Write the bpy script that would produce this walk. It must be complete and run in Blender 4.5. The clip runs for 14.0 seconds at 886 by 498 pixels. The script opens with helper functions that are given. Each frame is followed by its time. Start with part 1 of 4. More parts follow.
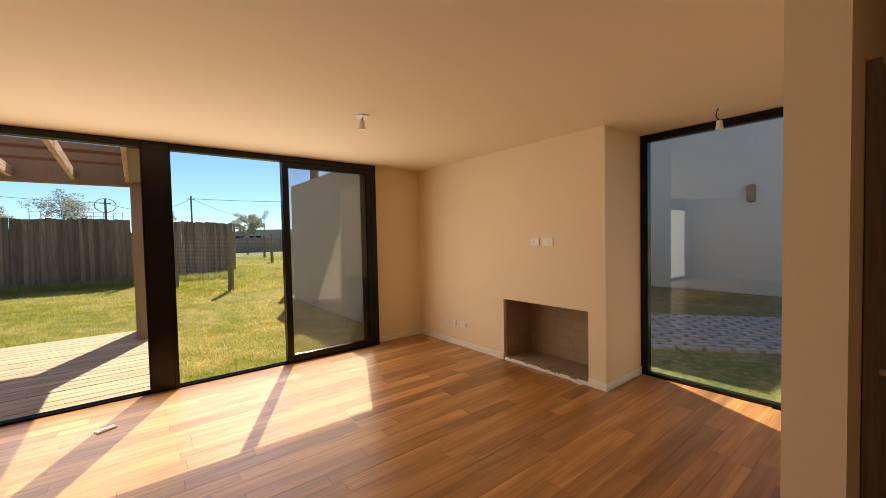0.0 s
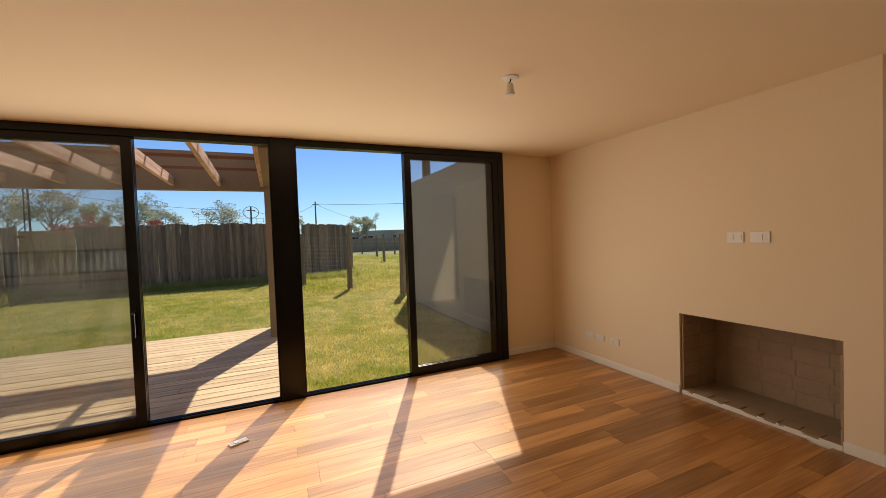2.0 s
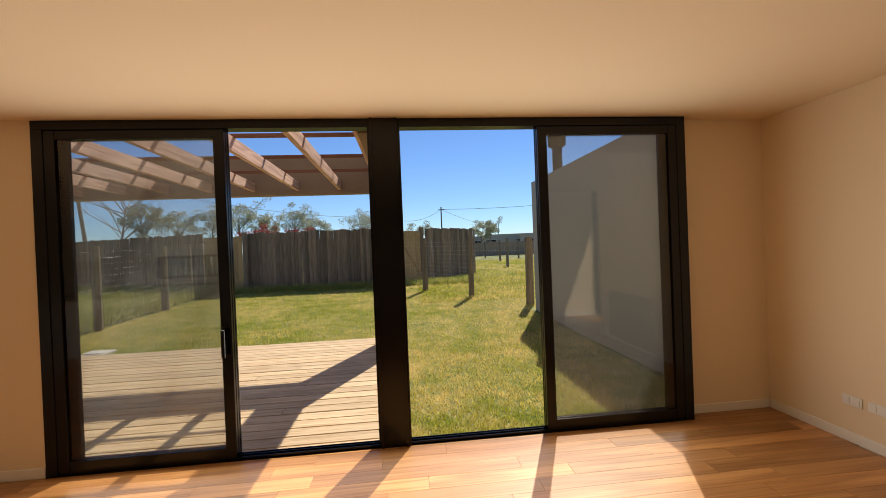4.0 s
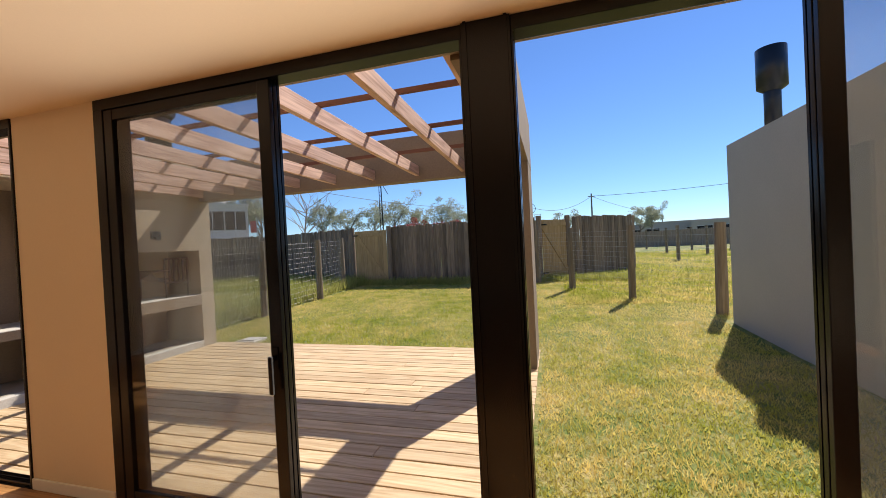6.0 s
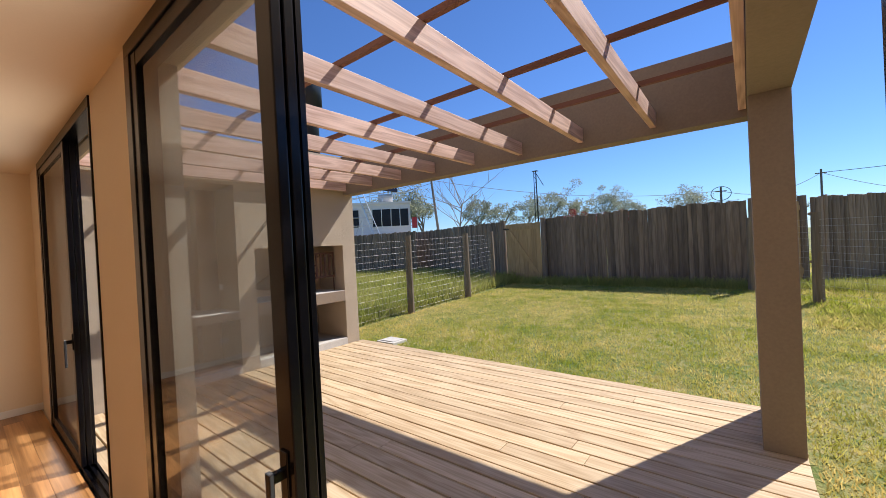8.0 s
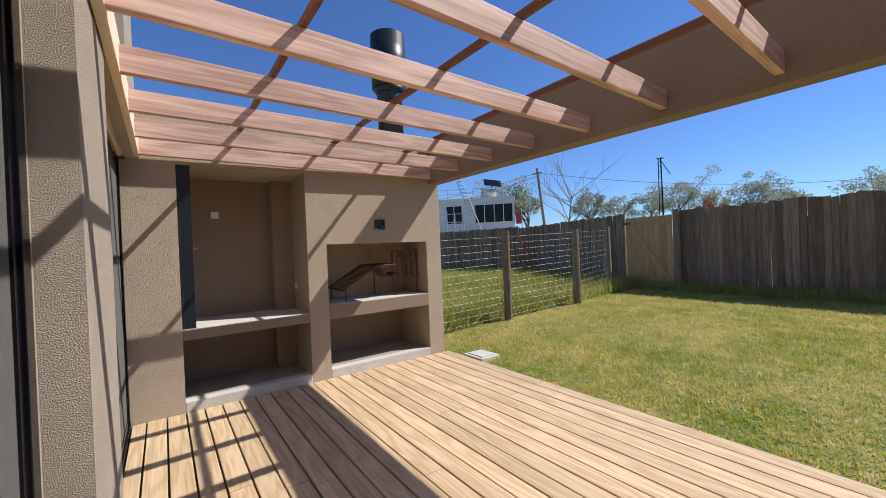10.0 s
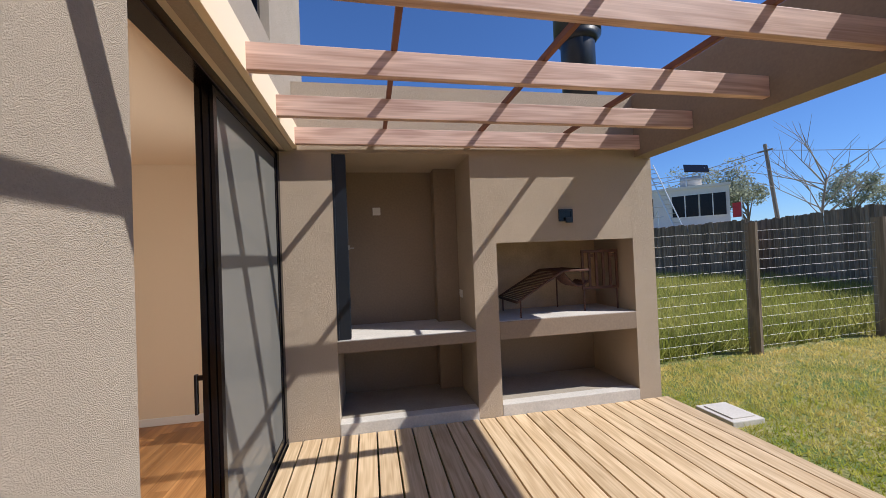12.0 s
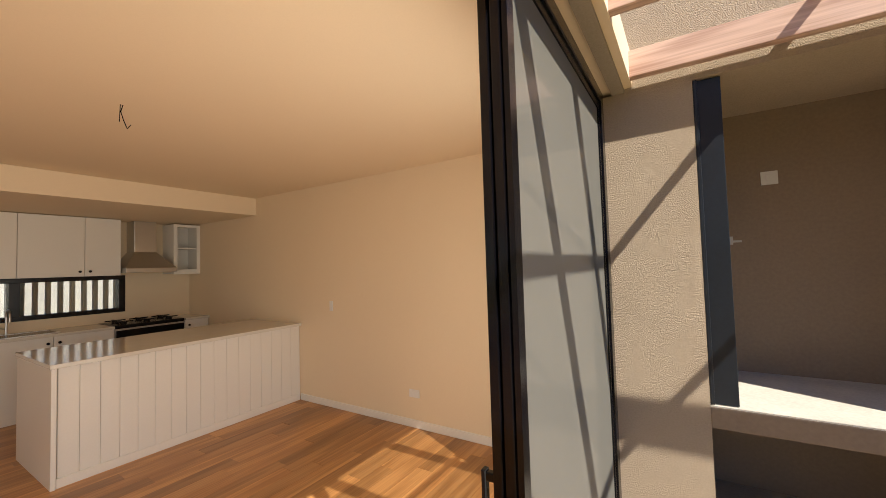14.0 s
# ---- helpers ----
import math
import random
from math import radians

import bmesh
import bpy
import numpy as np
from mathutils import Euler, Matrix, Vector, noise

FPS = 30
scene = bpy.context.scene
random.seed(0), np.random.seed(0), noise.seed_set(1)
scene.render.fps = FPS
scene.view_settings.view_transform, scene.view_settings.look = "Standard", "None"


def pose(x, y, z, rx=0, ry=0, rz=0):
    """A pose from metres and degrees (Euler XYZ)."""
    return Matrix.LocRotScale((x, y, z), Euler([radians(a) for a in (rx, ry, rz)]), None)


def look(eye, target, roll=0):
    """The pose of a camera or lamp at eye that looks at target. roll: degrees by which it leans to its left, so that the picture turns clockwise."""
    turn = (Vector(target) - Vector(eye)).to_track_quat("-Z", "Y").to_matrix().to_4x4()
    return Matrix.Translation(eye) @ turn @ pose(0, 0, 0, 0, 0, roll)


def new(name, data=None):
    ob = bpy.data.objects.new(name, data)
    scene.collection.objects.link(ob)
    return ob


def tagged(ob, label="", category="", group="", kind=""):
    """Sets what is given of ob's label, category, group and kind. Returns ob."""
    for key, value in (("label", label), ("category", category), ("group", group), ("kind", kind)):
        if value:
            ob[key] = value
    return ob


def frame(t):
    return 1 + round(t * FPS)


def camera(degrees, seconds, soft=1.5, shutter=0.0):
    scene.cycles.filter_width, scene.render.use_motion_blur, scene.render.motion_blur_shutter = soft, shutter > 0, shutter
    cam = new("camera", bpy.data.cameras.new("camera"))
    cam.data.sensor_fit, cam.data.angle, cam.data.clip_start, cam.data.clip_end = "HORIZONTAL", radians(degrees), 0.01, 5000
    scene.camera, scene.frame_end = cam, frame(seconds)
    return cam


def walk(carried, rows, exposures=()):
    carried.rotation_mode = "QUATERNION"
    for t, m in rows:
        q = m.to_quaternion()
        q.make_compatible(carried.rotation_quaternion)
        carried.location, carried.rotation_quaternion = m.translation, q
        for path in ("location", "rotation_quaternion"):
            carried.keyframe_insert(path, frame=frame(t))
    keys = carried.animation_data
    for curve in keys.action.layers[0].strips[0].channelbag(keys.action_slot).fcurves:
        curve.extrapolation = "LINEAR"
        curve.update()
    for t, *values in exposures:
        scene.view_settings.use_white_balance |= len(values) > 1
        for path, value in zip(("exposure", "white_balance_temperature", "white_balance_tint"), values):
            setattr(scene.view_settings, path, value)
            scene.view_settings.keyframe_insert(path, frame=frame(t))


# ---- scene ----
cam = camera(97.9, 14.0, soft=0.7)
PATH = [
    (0, (0.256, -0.227, 1.502), (1.506, 1.333, 1.436), -1.2),
    (0.5, (0.237, -0.079, 1.507), (1.446, 1.514, 1.446), -1.3),
    (1, (0.26, 0.134, 1.499), (1.361, 1.803, 1.442), -1.5),
    (1.5, (0.295, 0.352, 1.508), (1.254, 2.106, 1.446), -1.8),
    (2, (0.33, 0.585, 1.504), (1.137, 2.413, 1.445), -2.1),
    (2.5, (0.376, 0.845, 1.516), (1.022, 2.737, 1.465), -2.3),
    (3, (0.459, 1.072, 1.511), (0.936, 3.014, 1.467), -2.5),
    (3.2, (0.481, 1.175, 1.509), (0.904, 3.13, 1.477), -2.4),
    (5.5, (0.711, 2.475, 1.521), (0.38, 4.447, 1.523), -2.8),
    (6, (0.694, 2.824, 1.514), (0.154, 4.75, 1.488), -2.9),
    (6.5, (0.621, 3.15, 1.523), (-0.123, 5.007, 1.482), -3.0),
    (7, (0.518, 3.497, 1.532), (-0.445, 5.25, 1.486), -2.6),
    (7.5, (0.366, 3.785, 1.517), (-0.764, 5.435, 1.487), -2.95),
    (9.8, (-0.342, 4.863, 1.518), (-1.909, 6.104, 1.507), -2.2),
    (10, (-0.422, 4.946, 1.52), (-2.04, 6.122, 1.511), -2.4),
    (10.5, (-0.62, 5.14, 1.519), (-2.362, 6.123, 1.514), -2.4),
    (11, (-0.898, 5.314, 1.517), (-2.735, 6.105, 1.529), -2.6),
    (11.5, (-1.197, 5.365, 1.546), (-3.103, 5.972, 1.55), -2.2),
    (12, (-1.572, 5.382, 1.52), (-3.535, 5.759, 1.551), -2.3),
    (12.5, (-1.945, 5.341, 1.487), (-3.942, 5.427, 1.556), -2.3),
    (13, (-2.269, 5.244, 1.466), (-4.245, 4.948, 1.566), -2.0),
    (13.5, (-2.54, 5.119, 1.508), (-4.419, 4.441, 1.611), -1.5),
    (14, (-2.733, 5.012, 1.54), (-4.424, 3.948, 1.623), -1.7),
]
EXPOSURES = [(0.0, 0.58, 7150, 10), (0.5, 0.52, 6850, 10), (1.0, 0.38, 6950, 10), (1.5, 0.32, 7050, 10), (3.0, 0.10, 7050, 10), (5.5, 0.42, 6600, 13), (6.0, 0.42, 6550, 13), (7.5, 0.42, 6150, 13), (10.0, 0.18, 6150, 14), (12.0, 0.17, 6000, 13), (13.0, 0.25, 6200, 12), (14.0, 0.68, 6800, 10)]
walk(cam, [(t, look(eye, target, roll)) for t, eye, target, roll in PATH], EXPOSURES)

# ---- light ----
SUN_AZ, SUN_EL = radians(25.2), radians(48.1)  # from +y towards +x, above the horizon
world = bpy.data.worlds.new("world")
scene.world = world
world.use_nodes = True
wn = world.node_tree.nodes
sky = wn.new("ShaderNodeTexSky")
sky.sky_type = "NISHITA"
sky.sun_disc = False
sky.sun_elevation = SUN_EL
sky.sun_rotation = SUN_AZ
sky.dust_density = 0.0
sky.ozone_density = 5.0
wn["Background"].inputs["Strength"].default_value = 0.078
air = wn.new("ShaderNodeMix")
air.data_type, air.blend_type = "RGBA", "MULTIPLY"
air.inputs["Factor"].default_value = 1.0
air.inputs["B"].default_value = (0.87, 1.10, 1.43, 1)
world.node_tree.links.new(sky.outputs["Color"], air.inputs["A"])
world.node_tree.links.new(air.outputs["Result"], wn["Background"].inputs["Color"])
sun_data = bpy.data.lights.new("sun", "SUN")
sun_data.energy = 5.0
sun_data.angle = radians(0.53)
sun_data.color = (1.0, 0.93, 0.82)
sun = new("sun", sun_data)
sun_way = Vector((math.sin(SUN_AZ) * math.cos(SUN_EL), math.cos(SUN_AZ) * math.cos(SUN_EL), math.sin(SUN_EL)))
sun.matrix_world = look(sun_way * 60, (0, 0, 0))


def skylight(x, y, z, w, h, rz, power):
    """Sky light entering through an opening."""
    d = bpy.data.lights.new("opening_light", "AREA")
    d.shape, d.size, d.size_y, d.energy, d.color = "RECTANGLE", w, h, power, (1.0, 0.94, 0.86)
    ob = new("opening_light", d)
    ob.matrix_world = pose(x, y, z, -90, 0, rz)
    return ob


skylight(0.48, 4.515, 1.12, 4.6, 2.05, 0, 41)
skylight(-3.9, 4.515, 1.12, 2.1, 2.05, 0, 18)

# ---- materials ----
def mat(name, colour, rough=0.6, metal=0.0, vary=0.12, scale=6.0, grain=60.0, bump=0.1, bump_scale=None, spread=0.0, stretch=(1, 1, 1), depth=0.01, spec=0.5, second=None, lo=0.65, hi=1.35):
    """A node material: colour varied by noise at two scales, a little per object or island, with bump."""
    m = bpy.data.materials.new(name)
    m.use_nodes = True
    nt = m.node_tree
    n, l = nt.nodes, nt.links
    b = n["Principled BSDF"]
    b.inputs["Roughness"].default_value = rough
    b.inputs["Metallic"].default_value = metal
    b.inputs["Specular IOR Level"].default_value = spec
    co = n.new("ShaderNodeTexCoord")
    mp = n.new("ShaderNodeMapping")
    mp.inputs["Scale"].default_value = stretch
    l.new(co.outputs["Object"], mp.inputs["Vector"])
    info = n.new("ShaderNodeObjectInfo")
    big = n.new("ShaderNodeTexNoise")
    big.noise_dimensions = "4D"
    big.inputs["Scale"].default_value = scale
    big.inputs["Detail"].default_value = 4
    fine = n.new("ShaderNodeTexNoise")
    fine.noise_dimensions = "4D"
    fine.inputs["Scale"].default_value = grain
    fine.inputs["Detail"].default_value = 3
    seed = n.new("ShaderNodeMath")
    seed.operation = "MULTIPLY"
    seed.inputs[1].default_value = 37.0
    l.new(info.outputs["Random"], seed.inputs[0])
    for t in (big, fine):
        l.new(mp.outputs["Vector"], t.inputs["Vector"])
        l.new(seed.outputs[0], t.inputs["W"])
    total = n.new("ShaderNodeMath")
    total.operation = "ADD"
    l.new(big.outputs["Fac"], total.inputs[0])
    l.new(fine.outputs["Fac"], total.inputs[1])
    ramp = n.new("ShaderNodeMapRange")
    ramp.inputs["From Min"].default_value = lo
    ramp.inputs["From Max"].default_value = hi
    ramp.inputs["To Min"].default_value = 0.0
    ramp.inputs["To Max"].default_value = 1.0
    l.new(total.outputs[0], ramp.inputs["Value"])
    mix = n.new("ShaderNodeMix")
    mix.data_type = "RGBA"
    low = tuple(c * (1 - vary) for c in colour)
    high = second or tuple(min(1, c * (1 + vary)) for c in colour)
    mix.inputs["A"].default_value = (*low, 1)
    mix.inputs["B"].default_value = (*high, 1)
    l.new(ramp.outputs["Result"], mix.inputs["Factor"])
    out = mix.outputs["Result"]
    if spread:
        geo = n.new("ShaderNodeNewGeometry")
        add = n.new("ShaderNodeMath")
        add.operation = "ADD"
        l.new(info.outputs["Random"], add.inputs[0])
        l.new(geo.outputs["Random Per Island"], add.inputs[1])
        frac = n.new("ShaderNodeMath")
        frac.operation = "FRACT"
        l.new(add.outputs[0], frac.inputs[0])
        val = n.new("ShaderNodeMapRange")
        val.inputs["To Min"].default_value = 1 - spread
        val.inputs["To Max"].default_value = 1 + spread
        l.new(frac.outputs[0], val.inputs["Value"])
        hsv = n.new("ShaderNodeHueSaturation")
        l.new(out, hsv.inputs["Color"])
        l.new(val.outputs["Result"], hsv.inputs["Value"])
        out = hsv.outputs["Color"]
    l.new(out, b.inputs["Base Color"])
    if bump:
        bp = n.new("ShaderNodeBump")
        bp.inputs["Strength"].default_value = bump
        bp.inputs["Distance"].default_value = depth
        src = fine
        if bump_scale:
            src = n.new("ShaderNodeTexNoise")
            src.inputs["Scale"].default_value = bump_scale
            src.inputs["Detail"].default_value = 4
            l.new(mp.outputs["Vector"], src.inputs["Vector"])
        l.new(src.outputs["Fac"], bp.inputs["Height"])
        l.new(bp.outputs["Normal"], b.inputs["Normal"])
    return m


def wood(name, dark, light, along="x", rough=0.5, ring=14.0, spread=0.15, bump=0.15, spec=0.5):
    """Sawn wood with long grain figures along one axis, shifted from piece to piece."""
    m = bpy.data.materials.new(name)
    m.use_nodes = True
    nt = m.node_tree
    n, l = nt.nodes, nt.links
    b = n["Principled BSDF"]
    b.inputs["Roughness"].default_value = rough
    b.inputs["Specular IOR Level"].default_value = spec
    co = n.new("ShaderNodeTexCoord")
    mp = n.new("ShaderNodeMapping")
    s = {"x": (0.22, 2.2, 2.2), "y": (2.2, 0.22, 2.2), "z": (2.2, 2.2, 0.22)}[along]
    mp.inputs["Scale"].default_value = s
    l.new(co.outputs["Object"], mp.inputs["Vector"])
    info = n.new("ShaderNodeObjectInfo")
    geo = n.new("ShaderNodeNewGeometry")
    add = n.new("ShaderNodeMath")
    add.operation = "ADD"
    l.new(info.outputs["Random"], add.inputs[0])
    l.new(geo.outputs["Random Per Island"], add.inputs[1])
    frac = n.new("ShaderNodeMath")
    frac.operation = "FRACT"
    l.new(add.outputs[0], frac.inputs[0])
    seed = n.new("ShaderNodeMath")
    seed.operation = "MULTIPLY"
    seed.inputs[1].default_value = 53.0
    l.new(frac.outputs[0], seed.inputs[0])
    warp = n.new("ShaderNodeTexNoise")
    warp.noise_dimensions = "4D"
    warp.inputs["Scale"].default_value = 3.0
    warp.inputs["Detail"].default_value = 3
    l.new(mp.outputs["Vector"], warp.inputs["Vector"])
    l.new(seed.outputs[0], warp.inputs["W"])
    lines = n.new("ShaderNodeMath")
    lines.operation = "MULTIPLY"
    lines.inputs[1].default_value = ring * 6.0
    l.new(warp.outputs["Fac"], lines.inputs[0])
    wave = n.new("ShaderNodeMath")
    wave.operation = "SINE"
    l.new(lines.outputs[0], wave.inputs[0])
    fine = n.new("ShaderNodeTexNoise")
    fine.noise_dimensions = "4D"
    fine.inputs["Scale"].default_value = 45.0
    fine.inputs["Detail"].default_value = 3
    long = n.new("ShaderNodeMapping")
    long.inputs["Scale"].default_value = tuple(0.035 if k < 1 else 2.0 for k in s)
    l.new(co.outputs["Object"], long.inputs["Vector"])
    l.new(long.outputs["Vector"], fine.inputs["Vector"])
    l.new(seed.outputs[0], fine.inputs["W"])
    m1 = n.new("ShaderNodeMath")
    m1.operation = "MULTIPLY_ADD"
    m1.inputs[1].default_value = 0.17
    m1.inputs[2].default_value = 0.0
    l.new(wave.outputs[0], m1.inputs[0])
    m2 = n.new("ShaderNodeMath")
    m2.operation = "ADD"
    l.new(m1.outputs[0], m2.inputs[0])
    l.new(fine.outputs["Fac"], m2.inputs[1])
    mix = n.new("ShaderNodeMix")
    mix.data_type = "RGBA"
    mix.clamp_factor = True
    mix.inputs["A"].default_value = (*dark, 1)
    mix.inputs["B"].default_value = (*light, 1)
    l.new(m2.outputs[0], mix.inputs["Factor"])
    val = n.new("ShaderNodeMapRange")
    val.inputs["To Min"].default_value = 1 - spread
    val.inputs["To Max"].default_value = 1 + spread
    l.new(frac.outputs[0], val.inputs["Value"])
    hsv = n.new("ShaderNodeHueSaturation")
    l.new(mix.outputs["Result"], hsv.inputs["Color"])
    l.new(val.outputs["Result"], hsv.inputs["Value"])
    l.new(hsv.outputs["Color"], b.inputs["Base Color"])
    bp = n.new("ShaderNodeBump")
    bp.inputs["Strength"].default_value = bump
    bp.inputs["Distance"].default_value = 0.003
    l.new(m2.outputs[0], bp.inputs["Height"])
    l.new(bp.outputs["Normal"], b.inputs["Normal"])
    return m


def sheet_material(name, tint, gloss, diffuse=None, share=0.0):
    """Glass pane, or an insect screen when some share of it is diffuse."""
    m = bpy.data.materials.new(name)
    m.use_nodes = True
    nt = m.node_tree
    n, l = nt.nodes, nt.links
    out = n["Material Output"]
    n.remove(n["Principled BSDF"])
    clear = n.new("ShaderNodeBsdfTransparent")
    clear.inputs["Color"].default_value = (*tint, 1)
    last = clear.outputs[0]
    if diffuse:
        d = n.new("ShaderNodeBsdfDiffuse")
        d.inputs["Color"].default_value = (*diffuse, 1)
        mx = n.new("ShaderNodeMixShader")
        mx.inputs["Fac"].default_value = share
        l.new(last, mx.inputs[1])
        l.new(d.outputs[0], mx.inputs[2])
        last = mx.outputs[0]
    if gloss:
        g = n.new("ShaderNodeBsdfGlossy")
        g.inputs["Roughness"].default_value = 0.0
        fr = n.new("ShaderNodeFresnel")
        fr.inputs["IOR"].default_value = gloss
        mx = n.new("ShaderNodeMixShader")
        l.new(fr.outputs[0], mx.inputs["Fac"])
        l.new(last, mx.inputs[1])
        l.new(g.outputs[0], mx.inputs[2])
        last = mx.outputs[0]
    l.new(last, out.inputs["Surface"])
    return m


def translucent(m, share):
    """Lets some light through thin leaves."""
    n, l = m.node_tree.nodes, m.node_tree.links
    b = n["Principled BSDF"]
    t = n.new("ShaderNodeBsdfTranslucent")
    l.new(b.inputs["Base Color"].links[0].from_socket, t.inputs["Color"])
    mx = n.new("ShaderNodeMixShader")
    mx.inputs["Fac"].default_value = share
    l.new(b.outputs[0], mx.inputs[1])
    l.new(t.outputs[0], mx.inputs[2])
    l.new(mx.outputs[0], n["Material Output"].inputs["Surface"])
    return m


WALL_IN = mat("cream_wall_paint", (0.80, 0.66, 0.47), 0.75, vary=0.025, scale=1.2, grain=120, bump=0.06, depth=0.002)
CEIL = mat("cream_ceiling_paint", (0.82, 0.68, 0.49), 0.8, vary=0.02, scale=1.0, grain=120, bump=0.04, depth=0.002)
STUCCO = mat("sandy_stucco", (0.46, 0.39, 0.305), 0.9, vary=0.10, scale=2.5, grain=90, bump=1.0, bump_scale=220, depth=0.010, stretch=(1, 1, 1.7))
# Taupe lightened in its colour for the sun on the barbecue front.
STUCCO_BBQ = mat("sunlit_taupe_stucco", (0.50, 0.405, 0.30), 0.9, vary=0.10, scale=2.0, grain=90, bump=1.0, bump_scale=150, depth=0.013, stretch=(1, 1, 1.5))
# Pale firebrick, its colour raised further for light bounced off the deck.
FIREBACK = mat("bounce_lightened_firebrick", (0.52, 0.375, 0.235), 0.9, vary=0.16, scale=7, grain=60, bump=0.3, depth=0.004)
# Darkened taupe: shade of niches and beam undersides is in this colour.
STUCCO_SHADED = mat("shaded_taupe_render", (0.27, 0.205, 0.148), 0.9, vary=0.12, scale=1.6, grain=50, bump=0.2, depth=0.004)
GREY_WALL = mat("grey_render", (0.45, 0.41, 0.345), 0.9, vary=0.07, scale=1.2, grain=50, bump=0.2, depth=0.004)
CONCRETE = mat("pale_concrete", (0.55, 0.52, 0.47), 0.85, vary=0.15, scale=4, grain=60, bump=0.3, depth=0.004)
WHITE = mat("white_paint", (0.80, 0.77, 0.71), 0.45, vary=0.02, scale=2, grain=80, bump=0.03, depth=0.002)
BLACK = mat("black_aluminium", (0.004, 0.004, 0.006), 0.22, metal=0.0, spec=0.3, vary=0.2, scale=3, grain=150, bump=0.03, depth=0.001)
STEEL = mat("brushed_steel", (0.55, 0.54, 0.52), 0.32, metal=1.0, vary=0.06, scale=3, grain=140, bump=0.05, depth=0.001)
FLUE = mat("blue_black_sheet_metal", (0.009, 0.014, 0.022), 0.4, vary=0.25, scale=3, grain=60, bump=0.06, depth=0.003)
RUST = mat("rusty_iron", (0.10, 0.045, 0.03), 0.8, vary=0.35, scale=14, grain=90, bump=0.3, depth=0.002)
BRICK_IN = mat("firebrick", (0.34, 0.245, 0.16), 0.9, vary=0.12, scale=10, grain=80, bump=0.3, spread=0.07, depth=0.003)
MORTAR = mat("mortar", (0.31, 0.235, 0.16), 0.95, vary=0.12, scale=12, grain=90, bump=0.4, depth=0.004)
PLASTIC = mat("white_plastic", (0.78, 0.76, 0.72), 0.4, vary=0.02, scale=5, grain=80, bump=0.0)
GALV = mat("galvanised_wire", (0.52, 0.51, 0.48), 0.5, metal=0.2, vary=0.1, scale=5, grain=40, bump=0.0)
FLOOR_WOOD = wood("oiled_hardwood", (0.24, 0.098, 0.028), (0.62, 0.325, 0.122), "x", rough=0.33, ring=4, spread=0.30, bump=0.06)
DECK_WOOD = wood("pine_decking", (0.39, 0.255, 0.125), (0.75, 0.58, 0.37), "x", rough=0.7, ring=8, spread=0.12, bump=0.25)
RAFTER_WOOD = wood("reddish_pine", (0.36, 0.19, 0.13), (0.86, 0.62, 0.50), "y", rough=0.6, ring=7, spread=0.14, bump=0.2)
BATTEN_WOOD = wood("red_brown_batten", (0.16, 0.06, 0.035), (0.24, 0.10, 0.06), "x", rough=0.7, ring=5, spread=0.1)
POST_WOOD = wood("grey_round_post", (0.13, 0.095, 0.06), (0.30, 0.235, 0.16), "z", rough=0.85, ring=6, spread=0.2, bump=0.5)
FENCE_WOOD = wood("weathered_slab_wood", (0.135, 0.096, 0.062), (0.315, 0.235, 0.16), "z", rough=0.9, ring=6, spread=0.38, bump=0.5)
GATE_WOOD = wood("fresh_pine_gate", (0.34, 0.21, 0.08), (0.52, 0.36, 0.17), "z", rough=0.75, ring=6, spread=0.12, bump=0.3)
BARK = wood("grey_bark", (0.10, 0.085, 0.07), (0.26, 0.22, 0.18), "z", rough=0.95, ring=4, spread=0.2, bump=0.6)
GLASS = sheet_material("window_glass", (0.93, 0.95, 0.94), 1.72)
SCREEN = sheet_material("grey_insect_screen", (1, 1, 1), 0, (0.36, 0.35, 0.32), 0.34)
SCREEN_DENSE = sheet_material("dense_grey_insect_screen", (1, 1, 1), 0, (0.23, 0.228, 0.21), 0.62)
# Plinth concrete with the niche shade mixed into its colour.
SCREED_SHADED = mat("shaded_screed", (0.34, 0.30, 0.24), 0.9, vary=0.16, scale=5, grain=60, bump=0.3, depth=0.004)
SOIL = mat("lawn_soil", (0.16, 0.24, 0.04), 0.95, vary=0.35, scale=0.9, grain=14, bump=0.8, bump_scale=40, depth=0.03, second=(0.42, 0.34, 0.14), lo=0.86, hi=1.3)
PALE_RENDER = mat("pale_grey_render", (0.74, 0.71, 0.66), 0.9, vary=0.05, scale=1.2, grain=50, bump=0.2, depth=0.004)
# Paver concrete toned down part way for the shade on the path.
SHADE_CONCRETE = mat("shade_toned_concrete", (0.46, 0.45, 0.43), 0.9, vary=0.2, scale=4, grain=60, bump=0.4, depth=0.004)
STONE_TOP = mat("pale_quartz_top", (0.70, 0.66, 0.58), 0.12, vary=0.04, scale=8, grain=120, bump=0.0)


# ---- mesh helpers ----
def box_into(bm, x0, x1, y0, y1, z0, z1, bevel=0.0):
    r = bmesh.ops.create_cube(bm, size=1.0, matrix=Matrix.LocRotScale(((x0 + x1) / 2, (y0 + y1) / 2, (z0 + z1) / 2), None, (abs(x1 - x0), abs(y1 - y0), abs(z1 - z0))))
    if bevel:
        es = list({e for v in r["verts"] for e in v.link_edges})
        bmesh.ops.bevel(bm, geom=es, offset=bevel, segments=2, affect="EDGES", profile=0.6)


def boxes(*list_of, bevel=0.0):
    bm = bmesh.new()
    for b in list_of:
        box_into(bm, *b, bevel=bevel)
    return bm


